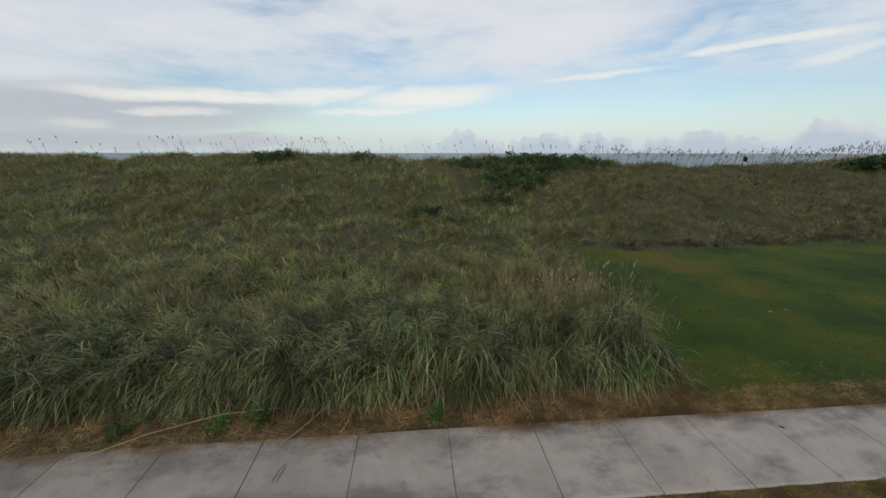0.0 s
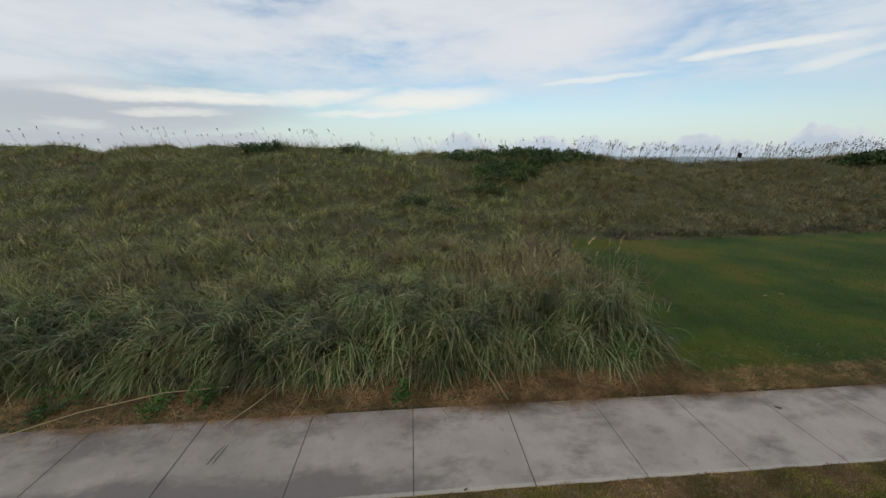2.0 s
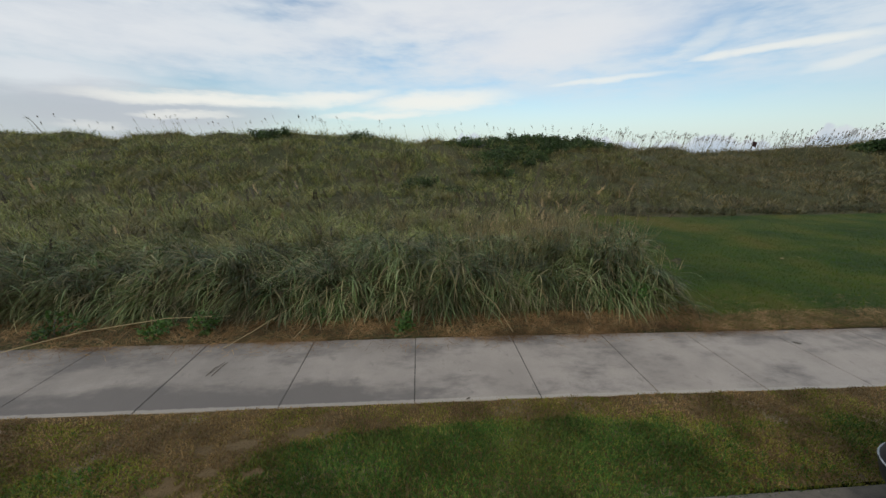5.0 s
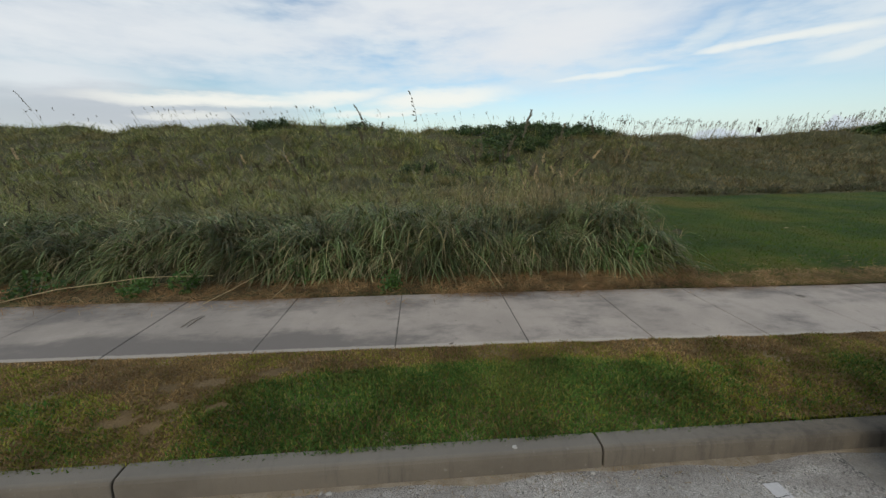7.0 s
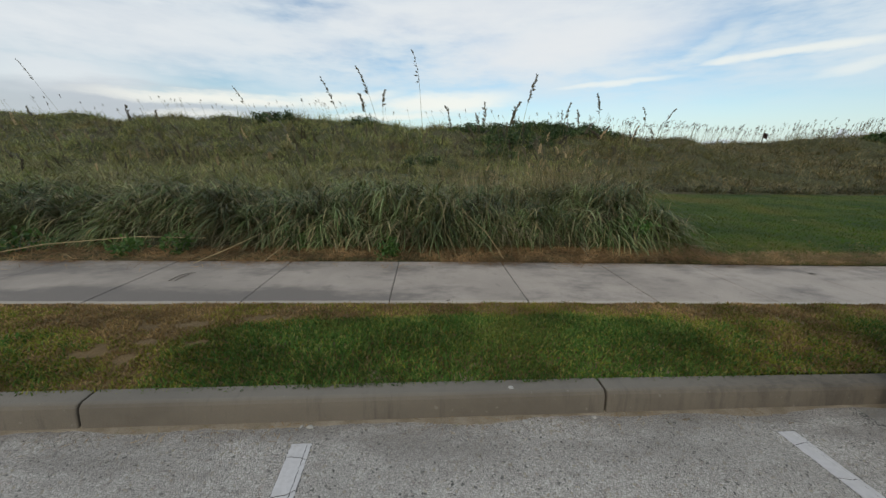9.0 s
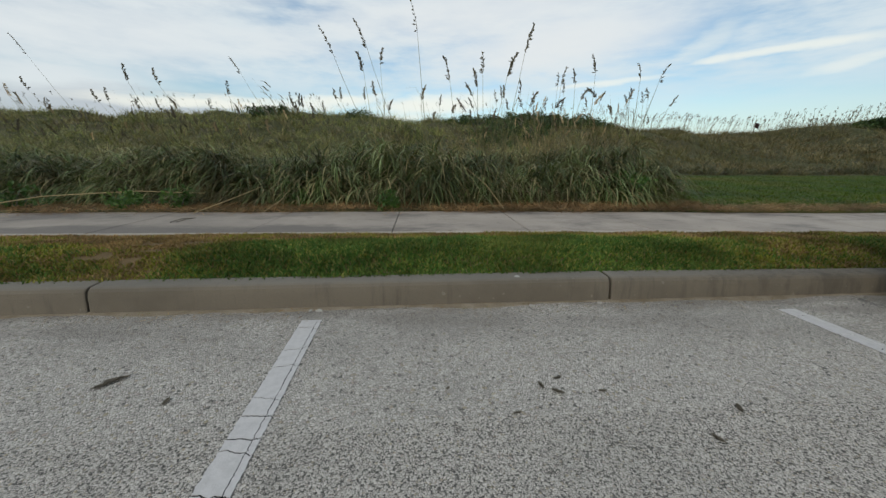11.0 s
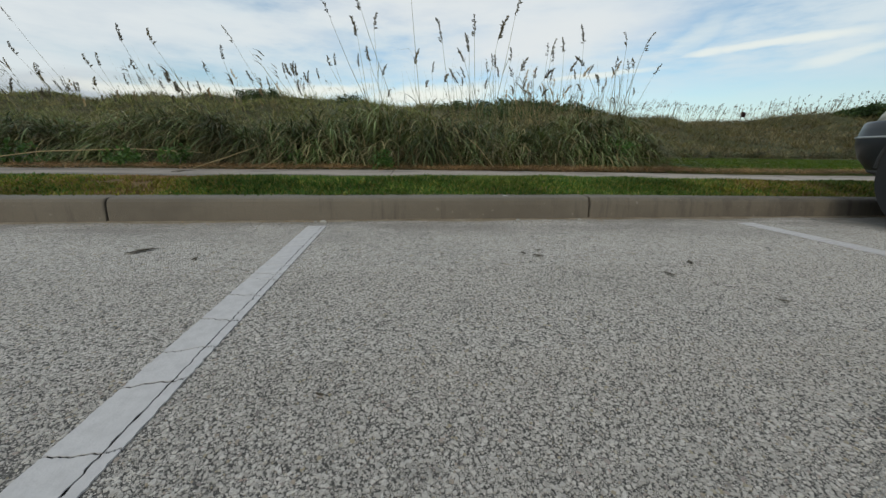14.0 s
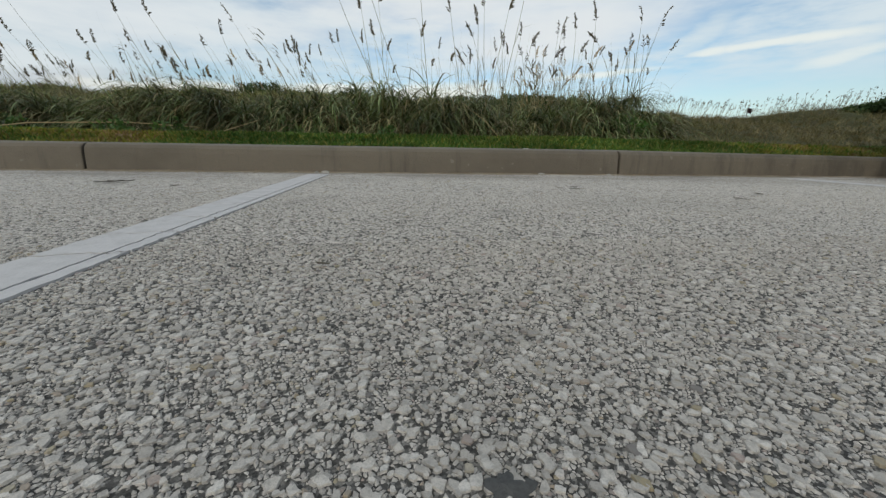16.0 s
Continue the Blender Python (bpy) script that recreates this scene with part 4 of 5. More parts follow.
def far_oats(x, y, size):
    """Thin bent stalks with a tuft of seeds, for the ridge."""
    n = len(x)
    root = np.stack([x, y, land(x, y)], 1)
    az = np.where(x > 12, rng.uniform(0.6, 2.6, n), rng.uniform(-2.3, -0.8, n))
    th0, th1 = rng.uniform(0.0, 0.25, n) + 0.15 * (x < 12), rng.uniform(0.2, 0.9, n)
    stems = blades(root, size, 0.018 * np.ones(n), az, th0, th1, 4, 1.5)
    s = np.linspace(0, 1, 5)
    th = th0[:, None] + (th1 - th0)[:, None] * s[None] ** 1.15
    mid = (th[:, 1:] + th[:, :-1]) / 2
    tip_h, tip_v = (np.sin(mid) * size[:, None] / 4)[:, :3].sum(1), (np.cos(mid) * size[:, None] / 4)[:, :3].sum(1)
    per = 5
    base = np.stack([x + tip_h * np.sin(az), y + tip_h * np.cos(az), root[:, 2] + tip_v], 1)
    base = np.repeat(base, per, 0) + rng.normal(0, 0.02, (n * per, 3)) + np.array([0, 0, 0.07]) * rng.uniform(0, 3, (n * per, 1))
    heads = blades(base, rng.uniform(0.14, 0.28, n * per), 0.05 * np.ones(n * per), np.repeat(az, per) + rng.normal(0, 0.5, n * per), rng.uniform(0.2, 0.8, n * per), rng.uniform(1.0, 2.4, n * per), 2)
    return stems, heads


x1, y1 = scatter(14, 46, 27.5, 31, 4.0)
x4, y4 = scatter(27, 44, 22.5, 27.5, 1.3)
x2, y2 = scatter(-40, 14, 27, 31, 0.55)
x3, y3 = scatter(-16, 5, 7.5, 20, 0.45, lambda x, y: wild(x, y) & in_view(x, y))
xs, ys = np.concatenate([x1, x2, x3, x4]), np.concatenate([y1, y2, y3, y4])
stems, heads = far_oats(xs, ys, rng.uniform(1.1, 1.9, len(xs)))
stuff("ridge_stalks", stems, M_STALK, "thin sea oat stalks along the dune ridge", "sea oats")
stuff("ridge_seed_heads", heads, M_HEAD, "small brown seed heads of sea oats along the ridge", "sea oats")

# ---- shrubs ----


def leaf_cloud(n, radius, size, lumps, seed, flat=0.75):
    """Leaves on the outer parts of many small lumps: an uneven crown with gaps."""
    r = np.random.default_rng(seed)
    c = r.normal(0, 1, (lumps, 3))
    c /= np.linalg.norm(c, axis=1)[:, None]
    c[:, 2] = np.abs(c[:, 2]) * 0.9
    c *= r.uniform(0.35, 0.85, (lumps, 1)) * np.array(radius)
    rad = r.uniform(0.22, 0.42, lumps) * min(radius)
    k = r.integers(0, lumps, n)
    d = r.normal(0, 1, (n, 3))
    d /= np.linalg.norm(d, axis=1)[:, None]
    p = c[k] + d * (rad[k] * r.uniform(0.5, 1.05, n))[:, None]
    p[:, 2] = np.maximum(p[:, 2], 0.02)
    t = r.normal(0, 1, (n, 3)) + d * 0.5
    t /= np.linalg.norm(t, axis=1)[:, None]
    s = np.cross(t, d + r.normal(0, 0.5, (n, 3)))
    s /= np.linalg.norm(s, axis=1)[:, None]
    ln = size * r.uniform(0.6, 1.3, n)[:, None]
    nn = np.cross(s, t) * ln * 0.15
    v = np.stack([p, p + t * ln * 0.5 + s * ln * 0.32 + nn, p + t * ln, p + t * ln * 0.5 - s * ln * 0.32 + nn], 1).reshape(-1, 3)
    b = (np.arange(n) * 4)[:, None]
    return v, np.concatenate([b + np.array([0, 1, 2]), b + np.array([0, 2, 3])]), c


def shrub(name, x, y, radius, n, size, seed, mat, label, lumps=26, lift=0.0):
    v, f, c = leaf_cloud(n, radius, size, lumps, seed)
    v[:, 2] += lift
    root = new(name)
    root.matrix_basis = pose(x, y, float(land(x, y)))
    part("foliage", mesh_tris("foliage", v, f, mat), None, root)
    thick = min(0.03, radius[0] * 0.02)
    for q in c[:4]:
        part("stem", tube(bmesh.new(), [(0, 0, -0.1), (q[0] * 0.5, q[1] * 0.5, (q[2] + lift) * 0.6), (q[0], q[1], q[2] + lift)], [thick, thick * 0.7, thick * 0.3], 5), M_POST, root)
    return tagged(root, label, "shrub")


DARK_LABEL = "dark green leafy shrub growing among the dune grass"
for i, (x, y, rx, ry, rz, n) in enumerate(((-9.8, 28.0, 2.0, 1.6, 0.85, 1800), (9.0, 28.0, 2.4, 1.8, 0.85, 2400), (11.6, 28.2, 2.6, 1.8, 0.85, 2400), (13.8, 28.4, 1.7, 1.4, 0.85, 1300), (7.2, 25.0, 2.8, 2.2, 0.72, 2200),
                                           (9.8, 25.4, 2.6, 2.0, 0.72, 2000), (6.6, 22.4, 2.3, 1.8, 0.68, 1600), (2.3, 17.4, 1.5, 1.0, 0.62, 1000), (0.9, 19.2, 1.3, 0.9, 0.6, 800), (5.0, 20.4, 1.6, 1.3, 0.65, 1000), (4.2, 27.6, 1.7, 1.4, 0.9, 1100), (-3.4, 28.4, 1.5, 1.2, 0.95, 900), (5.6, 23.6, 1.6, 1.4, 0.8, 1000), (8.4, 23.6, 1.6, 1.3, 0.8, 1000), (11.8, 26.2, 1.9, 1.4, 0.8, 1200), (5.2, 26.4, 1.5, 1.2, 0.8, 900), (7.4, 27.4, 2.2, 1.7, 0.95, 2200), (13.0, 27.2, 2.3, 1.6, 0.85, 2000), (15.4, 28.2, 1.8, 1.3, 0.8, 1300), (10.4, 27.0, 2.4, 1.8, 0.95, 2400), (6.4, 24.0, 2.0, 1.5, 0.8, 1600))):
    shrub("dune_shrub", x, y, (rx, ry, rz), n, 0.13, 100 + i, M_LEAF, DARK_LABEL)
for i, (x, y, rx, ry, rz) in enumerate(((34.4, 23.4, 1.5, 1.3, 0.8), (36.6, 23.2, 2.3, 1.8, 1.4), (39.4, 22.9, 2.8, 2.1, 2.0), (32.4, 23.8, 0.9, 0.8, 0.5))):
    shrub("sea_grape_bush", x, y, (rx, ry, rz), 2000, 0.24, 140 + i, M_LEAF, "large dark sea grape bush on the ridge", 20)
for i in range(36):
    x = 7.0 + i * 0.78 + rng.uniform(-0.3, 0.3)
    shrub("low_shrub", x, 14.0 + 0.05 * (x - 10) + rng.uniform(-0.25, 0.35), (rng.uniform(0.5, 0.9), 0.5, rng.uniform(0.22, 0.45)), 520, 0.075, 160 + i, M_GREYLEAF, "low grey-green shrub at the lawn's far edge", 12)
for i, (x, y, s) in enumerate(((-3.2, 4.95, 0.34), (-2.6, 5.0, 0.3), (0.15, 4.86, 0.26), (-1.2, 5.3, 0.3), (3.9, 5.3, 0.4), (-4.6, 5.0, 0.4))):
    shrub("bank_weed", x, y, (s, s * 0.8, s * 1.2), 220, 0.06, 200 + i, M_WEED, "bright green leafy weed in the grass bank", 8)
shrub("verge_weed", 4.0, 2.45, (0.16, 0.14, 0.07), 120, 0.035, 230, M_WEED, "small dark broadleaf weed on the verge", 6)

# ---- things on the lawn and the ridge ----
root = new("warning_flag")
root.matrix_basis = pose(29.8, 29.4, 2.42)
part("pole", tube(bmesh.new(), [(0, 0, -0.2), (0, 0, 0.7), (0.02, 0, 1.5)], [0.03, 0.03, 0.025], 8), M_POST, root)
bm = bmesh.new()
grid = [[bm.verts.new((0.02 + 0.36 * u, 0.07 * math.sin(5 * u + v) * u, 1.5 - 0.40 * v - 0.30 * u * (0.4 + v * 0.2))) for u in (0, 0.2, 0.4, 0.6, 0.8, 1)] for v in (0, 0.5, 1)]
for r0, r1 in zip(grid, grid[1:]):
    for k in range(5):
        bm.faces.new((r0[k], r0[k + 1], r1[k + 1], r1[k]))
bmesh.ops.solidify(bm, geom=bm.faces[:], thickness=0.006)
part("cloth", bm, M_RED, root, "limp dark red cloth")
tagged(root, "limp dark red warning flag on a short pole", "flag")

root = new("bench")
root.matrix_basis = pose(16.1, 9.45, 0.165, 0, 0, 12)
for k in range(3):
    part("seat_plank", box(bmesh.new(), (-0.1, -0.2 + k * 0.14, 0.30), (1.7, -0.07 + k * 0.14, 0.34), 0.006), M_WOOD, root)
for x in (0.15, 1.4):
    part("leg", box(bmesh.new(), (x, -0.17, -0.02), (x + 0.09, 0.19, 0.30), 0.008), M_POST, root)
tagged(root, "low weathered plank bench standing on the lawn", "bench")


def rings(levels, y0, round_side, round_nose):
    """Stacked outlines of a car's nose, rounded in plan: (height, front, half width)."""
    bm, made = bmesh.new(), []
    for z, yf, w in levels:
        row = []
        for k in range(33):
            c, q = math.cos(math.pi * k / 32), math.sin(math.pi * k / 32)
            row.append(bm.verts.new((w * math.copysign(abs(c) ** round_side, c), y0 + (yf - y0) * q ** round_nose, z)))
        made.append(row)
    for r0, r1 in zip(made, made[1:]):
        for k in range(32):
            bm.faces.new((r0[k], r0[k + 1], r1[k + 1], r1[k]))
    bm.faces.new(made[-1])
    bm.faces.new(made[0][::-1])
    return bm


def loft(sections):
    """A body from cross sections along y: (y, half width, bottom, top, shoulder radius)."""
    bm, made = bmesh.new(), []
    for y, w, z0, z1, r in sections:
        half = [(w - 0.05, z0), (w, z0 + 0.06), (w, z1 - r)] + [(w - r + r * math.cos(a), z1 - r + r * math.sin(a)) for a in (0.5, 1.0)] + [(w - r, z1)]
        made.append([bm.verts.new((u, y, v)) for u, v in half] + [bm.verts.new((-u, y, v)) for u, v in half[::-1]])
    n = len(made[0])
    for r0, r1 in zip(made, made[1:]):
        for k in range(n):
            bm.faces.new((r0[k], r0[(k + 1) % n], r1[(k + 1) % n], r1[k]))
    bm.faces.new(made[0])
    bm.faces.new(made[-1][::-1])
    bmesh.ops.recalc_face_normals(bm, faces=bm.faces[:])
    return bm


def lens_band(sgn, k0, k1):
    """A lens that wraps the corner of the nose between bumper and bonnet."""
    bm, made = bmesh.new(), []
    for z, yf, w in ((0.650, 2.050, 0.850), (0.70, 2.030, 0.846), (0.76, 1.990, 0.835), (0.82, 1.935, 0.818), (0.880, 1.860, 0.795)):
        row = []
        for k in range(k0 * 2, k1 * 2 + 1):
            c, q = math.cos(math.pi * k / 64), math.sin(math.pi * k / 64)
            row.append(bm.verts.new((-sgn * w * math.copysign(abs(c) ** 0.42, c), 1.30 + (yf - 1.30) * q ** 0.55, z)))
        made.append(row)
    for r0, r1 in zip(made, made[1:]):
        for k in range(len(r0) - 1):
            bm.faces.new((r0[k], r0[k + 1], r1[k + 1], r1[k]))
    bmesh.ops.recalc_face_normals(bm, faces=bm.faces[:])
    bmesh.ops.solidify(bm, geom=bm.faces[:], thickness=0.012)
    return bm


def parked_car():
    """A dark grey car, nose over the kerb. Local: nose towards +y, wheels on z = 0."""
    root = new("car")
    root.matrix_basis = pose(4.35, 0.0, 0)
    part("front_bumper", rings(((0.25, 1.80, 0.76), (0.27, 1.92, 0.80), (0.33, 2.02, 0.83), (0.42, 2.09, 0.865), (0.50, 2.115, 0.885), (0.545, 2.12, 0.89), (0.56, 2.114, 0.887), (0.60, 2.108, 0.884), (0.640, 2.100, 0.880), (0.654, 2.090, 0.872), (0.657, 2.05, 0.84)), 1.30, 0.42, 0.55), M_CAR, root, "satin dark grey bumper", True)
    bm, pts = bmesh.new(), []
    for k in range(41):
        c, q = math.cos(math.pi * k / 40), math.sin(math.pi * k / 40)
        pts.append((0.888 * math.copysign(abs(c) ** 0.42, c), 1.30 + 0.822 * q ** 0.55, 0.553))
    part("trim_strip", tube(bm, pts, [0.006] * 41, 6), M_TRIM, root, "thin pale trim line")
    part("lower_lip", rings(((0.318, 2.010, 0.828), (0.330, 2.024, 0.832), (0.345, 2.030, 0.835)), 1.30, 0.42, 0.55), M_SCUFF, root, "worn pale lower edge", True)
    part("bonnet", rings(((0.60, 2.03, 0.84), (0.66, 2.025, 0.838), (0.76, 1.968, 0.822), (0.82, 1.912, 0.804), (0.888, 1.850, 0.790), (0.910, 1.78, 0.75), (0.93, 1.60, 0.70), (0.945, 1.45, 0.66)), 1.30, 0.42, 0.55), M_CAR, root, "", True)
    part("body", loft(((-2.30, 0.78, 0.36, 0.86, 0.10), (-2.15, 0.85, 0.26, 0.93, 0.12), (-1.2, 0.89, 0.22, 0.95, 0.12), (0.2, 0.90, 0.20, 0.95, 0.12), (1.0, 0.885, 0.20, 0.94, 0.14), (1.45, 0.872, 0.30, 0.90, 0.16))), M_CAR, root, "", True)
    part("cabin", loft(((-1.95, 0.70, 0.93, 1.05, 0.04), (-1.55, 0.68, 0.93, 1.42, 0.10), (-0.9, 0.66, 0.93, 1.50, 0.12), (-0.1, 0.66, 0.93, 1.50, 0.12), (0.25, 0.68, 0.93, 1.40, 0.10), (0.95, 0.72, 0.93, 0.97, 0.02))), M_TINT, root, "dark tinted glass", True)
    part("roof", box(bmesh.new(), (-0.58, -1.5, 1.490), (0.58, 0.10, 1.525), 0.015, 2), M_CAR, root)
    for sgn in (-1, 1):
        light = part("headlight", lens_band(sgn, 29, 31), M_LENS, root, "clear lens, the sky's blue-grey reflection put into its colour", True)
        part("turn_signal", lens_band(sgn, 18, 29), M_CREAM, light, "cream corner lens", True)
        for y in (1.33, -1.35):
            # no opening is cut: a black disc stands in for the arch's shade
            bm = bmesh.new()
            bmesh.ops.create_cone(bm, cap_ends=True, segments=36, radius1=0.405, radius2=0.405, depth=0.05, matrix=pose(sgn * 0.872, y, 0.36, 0, 90, 0))
            part("wheel_arch", bm, M_BLACK, root, "black disc standing in for the shaded arch opening")
            bm = bmesh.new()
            arc = [(sgn * 0.895, y + 0.415 * math.cos(t), 0.36 + 0.415 * math.sin(t)) for t in (math.pi * k / 20 for k in range(21))]
            part("arch_lip", tube(bm, arc, [0.012] * 21, 6), M_BLACK, root)
            bm = bmesh.new()
            prof = ((-0.085, 0.20), (-0.100, 0.26), (-0.098, 0.315), (-0.080, 0.334), (-0.03, 0.340), (0.03, 0.340), (0.080, 0.334), (0.098, 0.315), (0.100, 0.26), (0.085, 0.20))
            rr = [[bm.verts.new((sgn * 0.82 + u, y + r * math.cos(t), 0.340 + r * math.sin(t))) for u, r in prof] for t in (2 * math.pi * k / 36 for k in range(36))]
            for k in range(36):
                p, q = rr[k], rr[(k + 1) % 36]
                for i in range(len(prof) - 1):
                    bm.faces.new((p[i], p[i + 1], q[i + 1], q[i]))
            tyre = part("tyre", bm, M_TYRE, root, "black rubber tyre", True)
            bm = bmesh.new()
            bmesh.ops.create_cone(bm, cap_ends=True, segments=28, radius1=0.205, radius2=0.205, depth=0.15, matrix=pose(sgn * 0.82, y, 0.340, 0, 90, 0))
            bmesh.ops.bevel(bm, geom=[e for e in bm.edges if len(e.link_faces) == 2 and e.calc_face_angle() > 1], offset=0.015, segments=2, affect="EDGES")
            for k in range(5):
                t = 2 * math.pi * k / 5
                c, q = math.cos(t), math.sin(t)
                tube(bm, [(sgn * 0.90, y + 0.03 * c, 0.34 + 0.03 * q), (sgn * 0.905, y + 0.18 * c, 0.34 + 0.18 * q)], [0.03, 0.022], 6)
            part("rim", bm, M_RIM, tyre, "dull alloy rim")
    tagged(root, "parked dark grey car, nose over the kerb", "car")


parked_car()

# ---- litter ----
for i, (pts, r) in enumerate(((((-5.0, 4.46, 0.19), (-4.0, 4.75, 0.36), (-3.1, 5.0, 0.40), (-2.3, 5.1, 0.36)), 0.006), (((-2.15, 4.52, 0.18), (-1.85, 4.72, 0.30), (-1.5, 5.0, 0.46)), 0.005),
                              (((-1.35, 4.55, 0.18), (-1.2, 4.75, 0.30), (-1.15, 5.0, 0.42)), 0.0045), (((1.7, 4.6, 0.2), (1.5, 4.9, 0.5), (1.2, 5.1, 0.75)), 0.005))):
    ob = part("dead_reed", tube(bmesh.new(), pts, [r] * (len(pts) - 1) + [r * 0.5], 6), M_STICK)
    tagged(ob, "long pale dead reed fallen out of the grass bank", "reed", "fallen reeds")


def bent_leaf(x, y, z, size, turn, mat, name, label, category):
    bm = bmesh.new()
    rows = []
    for u in (-1, -0.5, 0, 0.5, 1):
        w = 0.34 * (1 - u * u) ** 0.6 + 0.02
        rows.append([bm.verts.new((size * u, size * v * w, size * (0.07 * u * u + 0.06 * abs(v)) + 0.002)) for v in (-1, 0, 1)])
    for r0, r1 in zip(rows, rows[1:]):
        for k in range(2):
            bm.faces.new((r0[k], r1[k], r1[k + 1], r0[k + 1]))
    bmesh.ops.solidify(bm, geom=bm.faces[:], thickness=0.0012)
    ob = part(name, bm, mat)
    ob.matrix_basis = pose(x, y, z, 0, 0, turn)
    return tagged(ob, label, category)


for i, (x, y, s) in enumerate(((1.20, 1.15, 0.014), (0.62, 1.21, 0.010), (-0.386, 1.21, 0.018), (1.62, 0.64, 0.016), (0.846, 1.06, 0.012), (-0.68, 1.33, 0.032), (0.98, 1.20, 0.016), (1.03, 1.16, 0.02), (1.06, 1.24, 0.015), (1.63, 1.02, 0.02), (1.44, 0.90, 0.018), (0.30, 0.33, 0.008), (-0.66, 1.36, 0.03))):
    bent_leaf(x, y, 0.004, s * 1.35, 47 * i, M_LITTER, "dead_leaf", "small crumpled brown leaf on the asphalt", "leaf")
bent_leaf(9.35, 7.73, 0.19, 0.09, 20, M_STICK, "fallen_leaf", "pale dry leaf lying on the lawn", "leaf")
bent_leaf(9.9, 7.8, 0.19, 0.07, 80, M_STICK, "fallen_leaf", "pale dry leaf lying on the lawn", "leaf")
bent_leaf(0.85, 3.305, 0.178, 0.03, 30, M_LITTER, "fallen_leaf", "brown leaf at the path's edge", "leaf")
bent_leaf(0.95, 3.79, 0.172, 0.012, 30, M_LITTER, "fallen_leaf", "brown leaf on the path", "leaf")
bent_leaf(5.55, 4.12, 0.172 - float(settle(5.55)), 0.05, 140, M_LITTER, "fallen_leaf", "brown leaf on the path", "leaf")
for dx in (0.0, 0.06):
    ob = part("twig", tube(bmesh.new(), [(-2.05 + dx, 3.93, 0.172), (-2.02 + dx, 4.06, 0.184), (-1.97 + dx * 0.5, 4.2, 0.174)], [0.004, 0.005, 0.002], 5), M_LITTER)
    tagged(ob, "thin dark twig lying on the path", "twig")
for i, (x, y, s) in enumerate(((-0.04, 1.955, 0.014), (-0.09, 1.96, 0.009), (1.19, 1.93, 0.014), (1.62, 1.95, 0.01))):
    bm = bmesh.new()
    bmesh.ops.create_icosphere(bm, subdivisions=1, radius=s)
    for v in bm.verts:
        v.co = Vector((v.co.x * 1.6, v.co.y, v.co.z * 0.7)) * (0.75 + 0.5 * noise.random())
    ob = part("stone_chip", bm, M_CHIP)
    ob.matrix_basis = pose(x, y, s * 0.4, 0, 0, 60 * i)
    tagged(ob, "small white chip of stone at the kerb's foot", "stone")
for i, pts in enumerate((((-1.62, 1.40), (-1.50, 1.43), (-1.372, 1.439), (-1.317, 1.492), (-1.292, 1.588)), ((-0.943, 1.049), (-0.933, 1.087), (-0.936, 1.143)))):
    bm = bmesh.new()
    rail = []
    for k in range(4 * (len(pts) - 1) + 1):
        j, t = min(k // 4, len(pts) - 2), (k - 4 * min(k // 4, len(pts) - 2)) / 4
        qx = pts[j][0] * (1 - t) + pts[j + 1][0] * t + 0.008 * noise.noise((k * 0.7, i, 0))
        qy = pts[j][1] * (1 - t) + pts[j + 1][1] * t + 0.008 * noise.noise((k * 0.7, i, 5))
        w = 0.0022 + 0.0012 * noise.noise((k * 1.3, i, 9))
        rail.append((bm.verts.new((qx - w, qy - w, 0.0034)), bm.verts.new((qx + w, qy + w, 0.0034))))
    for (a0, a1), (b0, b1) in zip(rail, rail[1:]):
        bm.faces.new((a0, a1, b1, b0))
    bmesh.ops.solidify(bm, geom=bm.faces[:], thickness=0.003)
    ob = part("asphalt_crack", bm, M_SEAM if i else M_CRACK, bpy.data.objects["parking_lot"], "fine dark crack")
bm = bmesh.new()
rim = []
for k in range(22):
    t = 2 * math.pi * k / 22
    rr = 0.0115 * (0.75 + 0.75 * noise.noise((math.cos(t) * 1.7, math.sin(t) * 1.7, 4.0)))
    rim.append(bm.verts.new((0.4440 + 1.2 * rr * math.cos(t), 0.0260 + 0.95 * rr * math.sin(t), 0.0020)))
hub = bm.verts.new((0.4440, 0.0260, 0.0034))
for v, w in zip(rim, rim[1:] + rim[:1]):
    bm.faces.new((v, w, hub))
part("tar_blotch", bm, M_TAR, bpy.data.objects["parking_lot"], "dark blotch of tar")
bm = bmesh.new()
bmesh.ops.create_cone(bm, cap_ends=True, segments=14, radius1=0.016, radius2=0.010, depth=0.004, matrix=pose(1.13, 2.075, 0.1488))
for v in bm.verts:
    v.co.x += 0.012 * noise.noise((v.co.x * 60, v.co.y * 60, 1))
KERB_SPOT = bm
x, y = scatter(-5, 6, 1.80, 1.995, 1100, lambda x, y: ((lattice(x, y, 1.6, 31) > 0.5) | (np.abs(x + 0.55) < 0.5)) & (rng.uniform(0, 1, len(x)) < (y - 1.8) * 5))
n = len(x)
geo = blades(np.stack([x, y, 0.004 + 0 * x], 1), rng.uniform(0.015, 0.07, n), rng.uniform(0.002, 0.005, n), rng.uniform(0, 6.28, n), rng.uniform(1.2, 1.55, n), rng.uniform(1.4, 1.65, n), 2)
stuff("kerb_litter", geo, M_DRY, "dry grass clippings along the kerb's foot", "dead grass")

